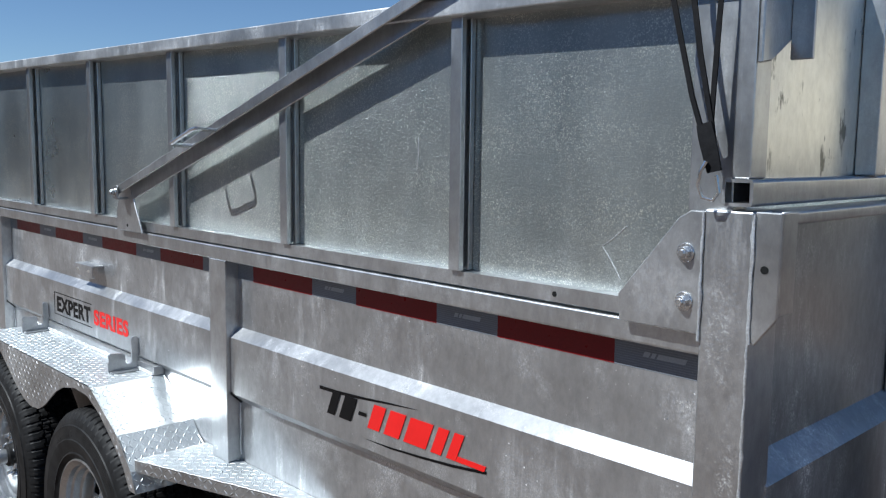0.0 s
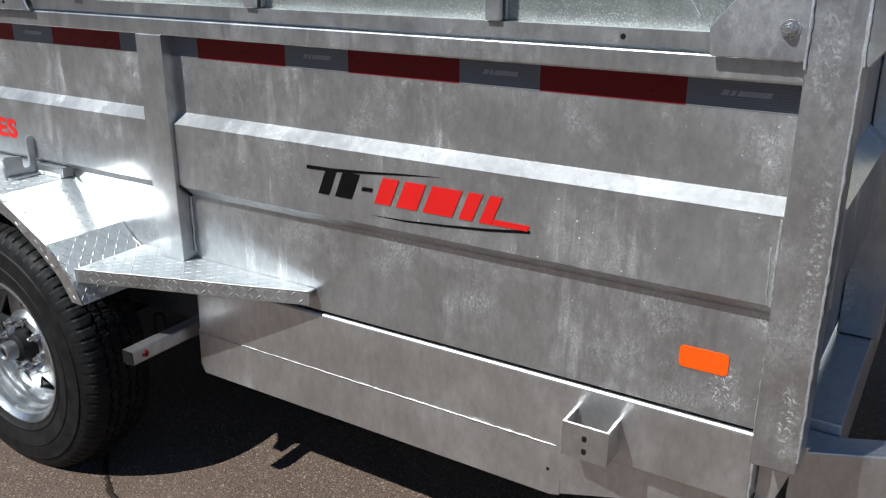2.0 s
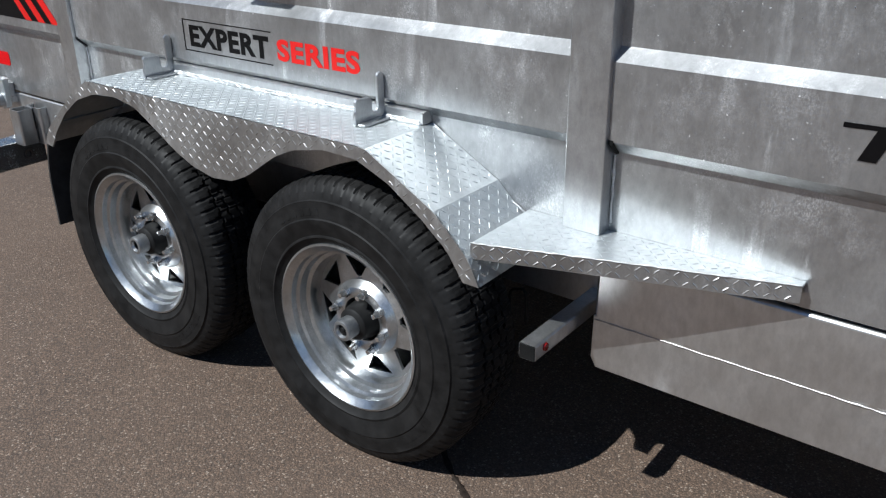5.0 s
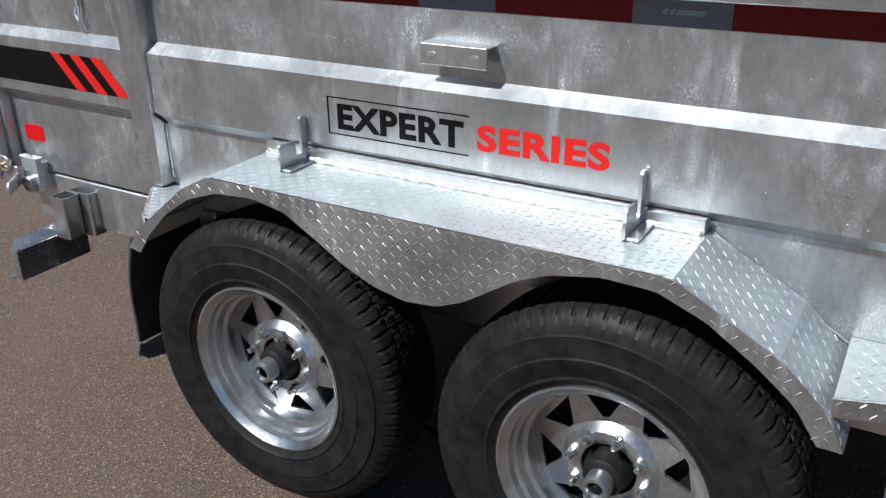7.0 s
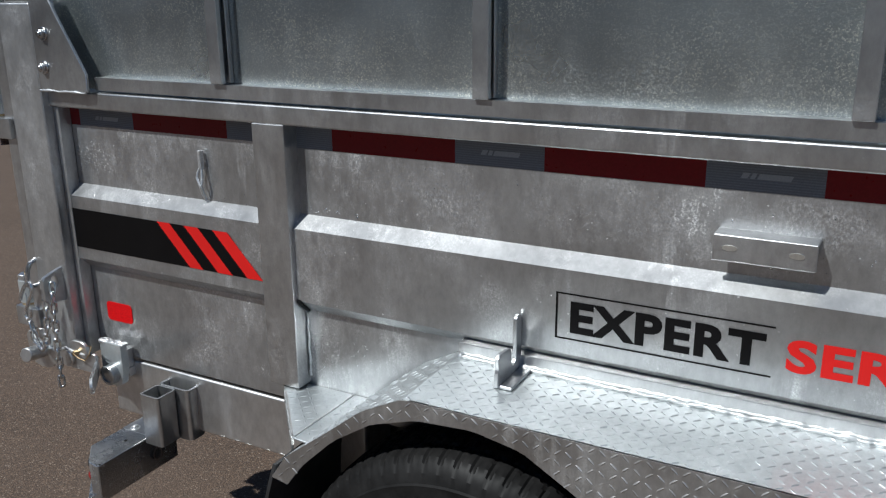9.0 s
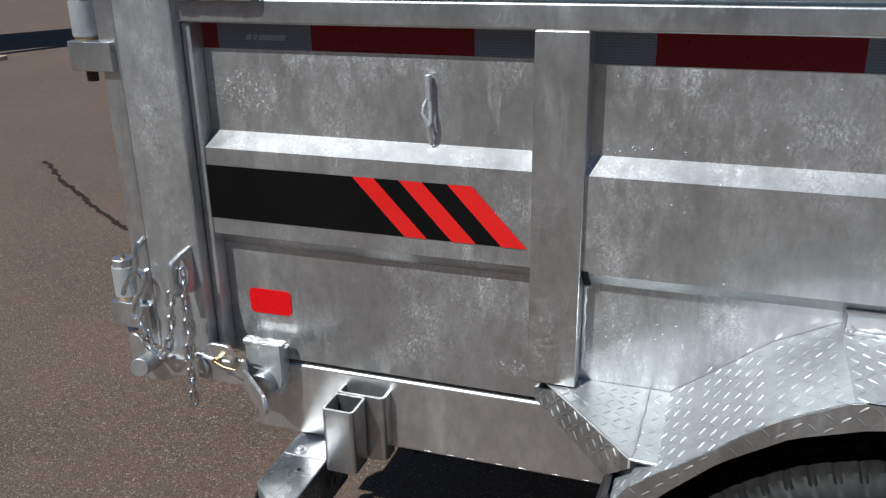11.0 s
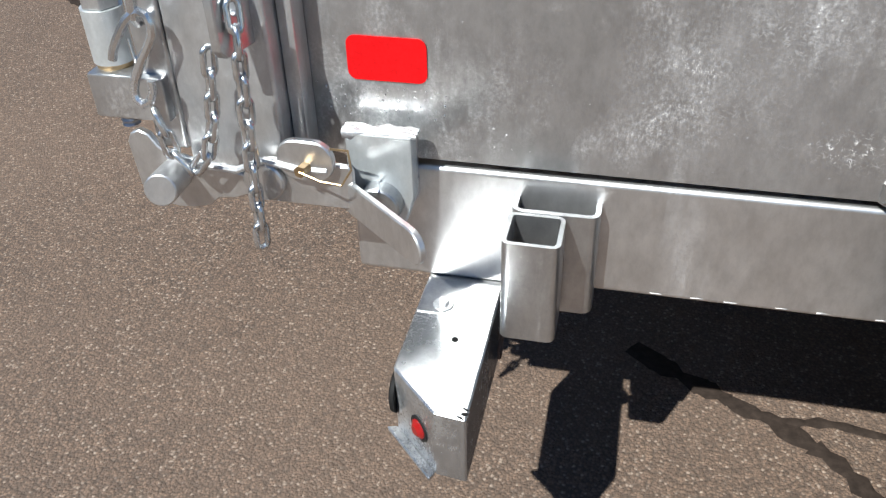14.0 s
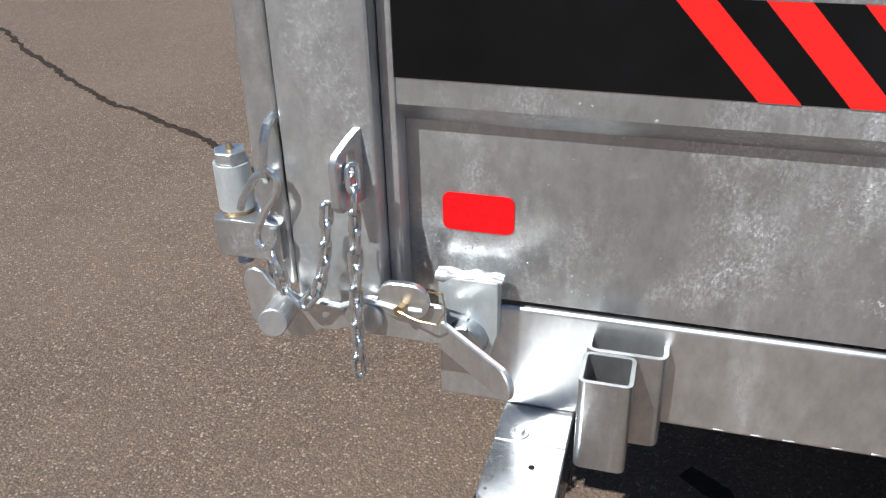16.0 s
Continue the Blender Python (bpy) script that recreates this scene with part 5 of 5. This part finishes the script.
slot = [(-0.052 + 0.008 * math.cos(radians(a)), 0.832 + 0.017 * math.sin(radians(a))) for a in (70, 90, 115, 145, 170, 200, 230, 255, 275, 305, 340, 30)]
bm = ring_prism(outer, slot, -2.664, -2.654, "x")
for v in bm.verts:
    v.co.x += 0.25 * (v.co.y + 0.028)
part("chain_tab", soft(bm, 0.002, 1), ZINC_POST, trailer, "welded chain tab on the rear post")
bm = prism([(-2.822, 0.590), (-2.826, 0.652), (-2.820, 0.664), (-2.809, 0.669), (-2.798, 0.664), (-2.789, 0.650), (-2.764, 0.631), (-2.70, 0.626), (-2.684, 0.622), (-2.684, 0.600), (-2.705, 0.592), (-2.726, 0.589), (-2.739, 0.578), (-2.760, 0.572), (-2.782, 0.571), (-2.805, 0.577)], -0.038, -0.028)
part("latch_plate", soft(bm, 0.0015, 1), ZINC_SILL, trailer, "grey shaped latch plate below the gate")
part("latch_pin", soft(rod([(-2.776, -0.020, 0.614), (-2.763, -0.092, 0.628)], 0.0185, 20), 0.0015, 1), ZINC_SILL, trailer, "round steel latch pin")
part("latch_rod", rod([(-2.762, -0.046, 0.645), (-2.72, -0.050, 0.640), (-2.69, -0.050, 0.638), (-2.655, -0.052, 0.655), (-2.62, -0.052, 0.648), (-2.585, -0.050, 0.648)], 0.0042), WELD, trailer, "thin bent latch rod")
bm = prism(rounded(-2.665, -2.560, 0.596, 0.650, 0.008), -0.042, -0.034)
link = part("latch_link", soft(bm, 0.0015, 1), ZINC_SILL, trailer, "flat latch link")
part("latch_ear", soft(prism(rounded(-2.641, -2.577, 0.634, 0.682, 0.022), -0.052, -0.0425), 0.0015, 1), ZINC_SILL, link)
part("latch_boss", soft(prism([(-2.661 + 0.024 * math.cos(k * 0.262), 0.626 + 0.024 * math.sin(k * 0.262)) for k in range(24)], -0.052, -0.0425), 0.002, 1), ZINC_SILL, link)
part("brass_pin", rod([(-2.608, -0.052, 0.651), (-2.610, -0.066, 0.653)], 0.007, 6), BRASS, link)
part("wire_clip", rod([(-2.610, -0.066, 0.653), (-2.585, -0.072, 0.648), (-2.562, -0.072, 0.646), (-2.552, -0.066, 0.662), (-2.560, -0.05, 0.675), (-2.585, -0.045, 0.672)], 0.0014, 6), BRASS, link, "thin brass wire clip")
pl = part("pivot_plate", soft(prism([(-2.577, 0.674), (-2.502, 0.674), (-2.502, 0.60), (-2.512, 0.566), (-2.535, 0.556), (-2.565, 0.562), (-2.577, 0.60)], -0.012, 0.010), 0.003, 2), ZINC_PLATE, trailer, "thick welded pivot plate")
part("backing_block", slab(-2.578, -2.506, 0.0102, 0.0495, 0.58, 0.604, 0.002), ZINC_SILL, pl)
part("backing_block", slab(-2.578, -2.506, 0.0102, 0.0298, 0.6045, 0.655, 0.002), ZINC_SILL, pl)
part("pivot_pipe", lathe([(-0.012, 0.026), (-0.030, 0.026), (-0.032, 0.024), (-0.032, 0.018), (-0.028, 0.017), (-0.028, 0.0)], 24, (-2.540, 0, 0.592)), CAP, pl)
for y in (-0.006, 0.001, 0.008):
    bead("weld", [(-2.579, y, 0.673), (-2.498, y, 0.673)], pl, 0.006, 0.009)
# latch lever: flat bar standing out from the side
A, B = Vector((-2.596, -0.008, 0.604)), Vector((-2.457, -0.145, 0.626))
u = (B - A).normalized()
w = (Vector((0, 0, 1)) - u * u.z).normalized()
n = u.cross(w)
L = (B - A).length
line = [(0, -0.020), (0, 0.020), (L - 0.020, 0.020)] + [(L - 0.020 + 0.020 * math.sin(a), 0.020 * math.cos(a)) for a in (0.4, 0.8, 1.2, 1.57, 1.95, 2.35, 2.75)] + [(L - 0.020, -0.020)]
bm = bmesh.new()
lo, hi = [bm.verts.new(A + u * s + w * t - n * 0.004) for s, t in line], [bm.verts.new(A + u * s + w * t + n * 0.004) for s, t in line]
bm.faces.new(lo)
bm.faces.new(hi[::-1])
for i in range(len(line)):
    j = (i + 1) % len(line)
    bm.faces.new((lo[i], hi[i], hi[j], lo[j]))
part("latch_lever", soft(bm, 0.0015, 1), ZINC_SILL, trailer, "flat steel latch lever")


# ---- chains ----
def link_mesh():
    half, wide = 0.0096, 0.0062
    pts = [(half + wide * math.cos(a), wide * math.sin(a), 0) for a in (-1.57, -0.9, -0.3, 0.3, 0.9, 1.57)]
    pts += [(-x, -y, z) for x, y, z in pts]
    return rod(pts, 0.0035, 8, True)


LINK = None


def chain(points, label, pitch=0.0252):
    """Links strung along points, each turned a quarter against the last."""
    global LINK
    thing = tagged(new("chain"), label, "chain", "tail gate chains")
    pts = [Vector(p) for p in points]
    thing.location = pts[0]
    lens = [0.0]
    for a, b in zip(pts, pts[1:]):
        lens.append(lens[-1] + (b - a).length)
    count = int(lens[-1] / pitch)
    for k in range(count):
        s = (k + 0.5) * pitch
        i = max(j for j in range(len(pts) - 1) if lens[j] <= s)
        p = pts[i].lerp(pts[i + 1], (s - lens[i]) / (lens[i + 1] - lens[i]))
        d = (pts[i + 1] - pts[i]).normalized()
        rot = Vector((1, 0, 0)).rotation_difference(d).to_matrix().to_4x4()
        m = Matrix.Translation(p - pts[0]) @ rot @ pose(0, 0, 0, 35 + 90 * (k % 2) + 12 * math.sin(k * 2.1))
        if LINK is None:
            LINK = part("link", link_mesh(), BRIGHT, thing, angle=70)
            LINK.matrix_basis = m
        else:
            share("link", LINK, thing, m)


chain([(-2.656, -0.062, 0.832), (-2.653, -0.070, 0.79), (-2.657, -0.070, 0.72), (-2.660, -0.072, 0.652), (-2.664, -0.072, 0.552)], "bright zinc chain hanging from the post tab")
chain([(-2.690, -0.062, 0.782), (-2.694, -0.062, 0.748), (-2.700, -0.062, 0.705), (-2.711, -0.062, 0.668), (-2.727, -0.062, 0.648), (-2.745, -0.062, 0.645), (-2.757, -0.062, 0.664), (-2.761, -0.062, 0.690), (-2.771, -0.060, 0.724)], "bright zinc chain looped to the gate")
hook = tagged(part("snap_hook", rod([(-2.805, -0.054, 0.760), (-2.801, -0.054, 0.771), (-2.795, -0.053, 0.782), (-2.788, -0.052, 0.793), (-2.781, -0.051, 0.802), (-2.773, -0.050, 0.809), (-2.765, -0.050, 0.812), (-2.757, -0.051, 0.809), (-2.753, -0.052, 0.801), (-2.754, -0.052, 0.790), (-2.760, -0.052, 0.779), (-2.771, -0.053, 0.763), (-2.778, -0.054, 0.751), (-2.784, -0.055, 0.740), (-2.788, -0.056, 0.728), (-2.786, -0.057, 0.718), (-2.779, -0.058, 0.713), (-2.770, -0.058, 0.718), (-2.765, -0.057, 0.729), (-2.765, -0.056, 0.740)], 0.0050, 8), BRIGHT), "zinc spring snap hook holding the gate chain", "hook")
part("spring_pin", rod([(-2.784, -0.050, 0.782), (-2.780, -0.053, 0.755), (-2.778, -0.055, 0.744)], 0.0014, 6), BRIGHT, hook)

# ---- straps at the front corner ----
def strap(points, wide, label):
    bm = bmesh.new()
    last = None
    pts = [Vector(p) for p in points]
    for i, p in enumerate(pts):
        d = (pts[min(i + 1, len(pts) - 1)] - pts[max(i - 1, 0)]).normalized()
        side = d.cross(Vector((0.25 * math.sin(i * 1.3), -1, 0.1))).normalized() * wide / 2
        n = d.cross(side).normalized() * 0.0018
        row = [bm.verts.new(q) for q in (p - side - n, p + side - n, p + side + n, p - side + n)]
        if last:
            for k in range(4):
                bm.faces.new((last[k], last[(k + 1) % 4], row[(k + 1) % 4], row[k]))
        else:
            bm.faces.new(row)
        last = row
    bm.faces.new(last[::-1])
    return tagged(part("strap", bm, STRAP, angle=60), label, "strap", "straps at the front corner")


strap([(1.385, -0.046, 1.93), (1.40, -0.046, 1.82), (1.418, -0.046, 1.75), (1.442, -0.046, 1.66), (1.470, -0.048, 1.585), (1.482, -0.050, 1.552)], 0.008, "black webbing tie strap hooked at the corner")
strap([(1.428, -0.050, 1.93), (1.437, -0.050, 1.82), (1.455, -0.050, 1.72), (1.478, -0.050, 1.62), (1.490, -0.052, 1.555)], 0.008, "black webbing tie strap hooked at the corner")
strap([(1.483, -0.047, 1.93), (1.482, -0.047, 1.80), (1.478, -0.047, 1.70), (1.476, -0.048, 1.62), (1.488, -0.050, 1.556)], 0.0075, "black webbing tie strap hooked at the corner")
strap([(1.468, -0.054, 1.62), (1.474, -0.056, 1.60), (1.482, -0.056, 1.575), (1.488, -0.054, 1.55)], 0.024, "knotted black webbing end")
tagged(part("wire_hook", rod([(1.478, -0.060, 1.565), (1.470, -0.062, 1.550), (1.466, -0.060, 1.530), (1.472, -0.056, 1.512), (1.486, -0.052, 1.508), (1.494, -0.050, 1.520), (1.490, -0.052, 1.545)], 0.003, 6), BRIGHT), "bent wire strap hook at the tube end", "hook")

# ---- far building and stand ----
AX = Vector((0.59, 0.807, 0))
C0 = Vector((-33.0, 24.6, 0))
NB = Vector((-0.807, 0.59, 0))


def wall_block(name, s0, s1, d0, d1, z0, z1, mat, parent):
    bm = bmesh.new()
    box(bm, s0, s1, d0, d1, z0, z1)
    for v in bm.verts:
        v.co = AX * v.co.x + NB * v.co.y + Vector((0, 0, v.co.z))
    return part(name, bm, mat, parent)


shed = tagged(new("low_building"), "low beige building with a dark plinth across the asphalt", "building")
shed.location = C0 + Vector((0, 0, GROUND))
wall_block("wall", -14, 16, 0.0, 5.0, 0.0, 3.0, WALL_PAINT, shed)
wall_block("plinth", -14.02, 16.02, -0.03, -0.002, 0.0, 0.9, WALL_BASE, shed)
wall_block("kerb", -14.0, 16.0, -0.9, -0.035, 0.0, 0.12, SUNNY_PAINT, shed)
wall_block("roof", -14.2, 16.2, -0.2, 5.2, 3.0, 3.12, WALL_BASE, shed)
stand = tagged(new("jack_stand"), "black steel jack on a plank under an unseen shadow-casting bed", "stand")
stand.location = (-10.55, 6.72, GROUND)
part("plank", slab(-0.22, 0.55, -0.10, 0.10, 0.0, 0.045, 0.004), TIMBER, stand)
part("foot", rod([(-0.1, 0, 0.045), (-0.1, 0, 0.36)], 0.05, 14), ZINC_SILL, stand)
part("leg", rod([(-0.1, 0, 0.36), (-0.28, -0.06, 2.30)], 0.07, 14), FLAP, stand)
part("brace", rod([(-0.15, 0, 0.5), (-0.42, -0.1, 2.30)], 0.04, 10), FLAP, stand)
# unseen bed, added only to cast the dark band on the asphalt
part("raised_bed", prism([(-3.2, -0.88), (-1.6, -2.18), (1.9, 3.65), (0.3, 4.95)], 2.30, 2.42, "z"), BLUE_STEEL, stand, "unseen raised bed, added to cast a shadow on the asphalt")

# unseen plain building behind the viewer, added to darken what the sheets reflect
yard = tagged(new("yard_building"), "unseen long grey building, added to darken the sheet reflections", "building")
yard.location = (0, -17, GROUND)
part("wall", slab(-110, 3.0, -6, 0, 0, 6.4, 0), CLADDING, yard)
part("roof", slab(-110.3, 3.3, -6.3, 0.4, 6.4, 6.6, 0), WALL_BASE, yard)
part("wing", slab(-62, -34, 0.5, 14.0, 0, 11.0, 0), WALL_BASE, yard, "unseen tall dark wing, added to darken the rear bays")

# unseen; pale wall and dark base added to shape the front wall's reflections
bright = tagged(new("beige_building"), "unseen pale beige building, added for the front wall to reflect", "building")
bright.location = (0, 10, GROUND)
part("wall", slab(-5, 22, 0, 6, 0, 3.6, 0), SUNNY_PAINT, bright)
part("plinth", slab(-5.02, 22.02, -0.04, -0.002, 0, 1.5, 0), WALL_BASE, bright)
part("roof", slab(-5.2, 22.2, -0.3, 6.2, 3.6, 3.75, 0), WALL_BASE, bright)
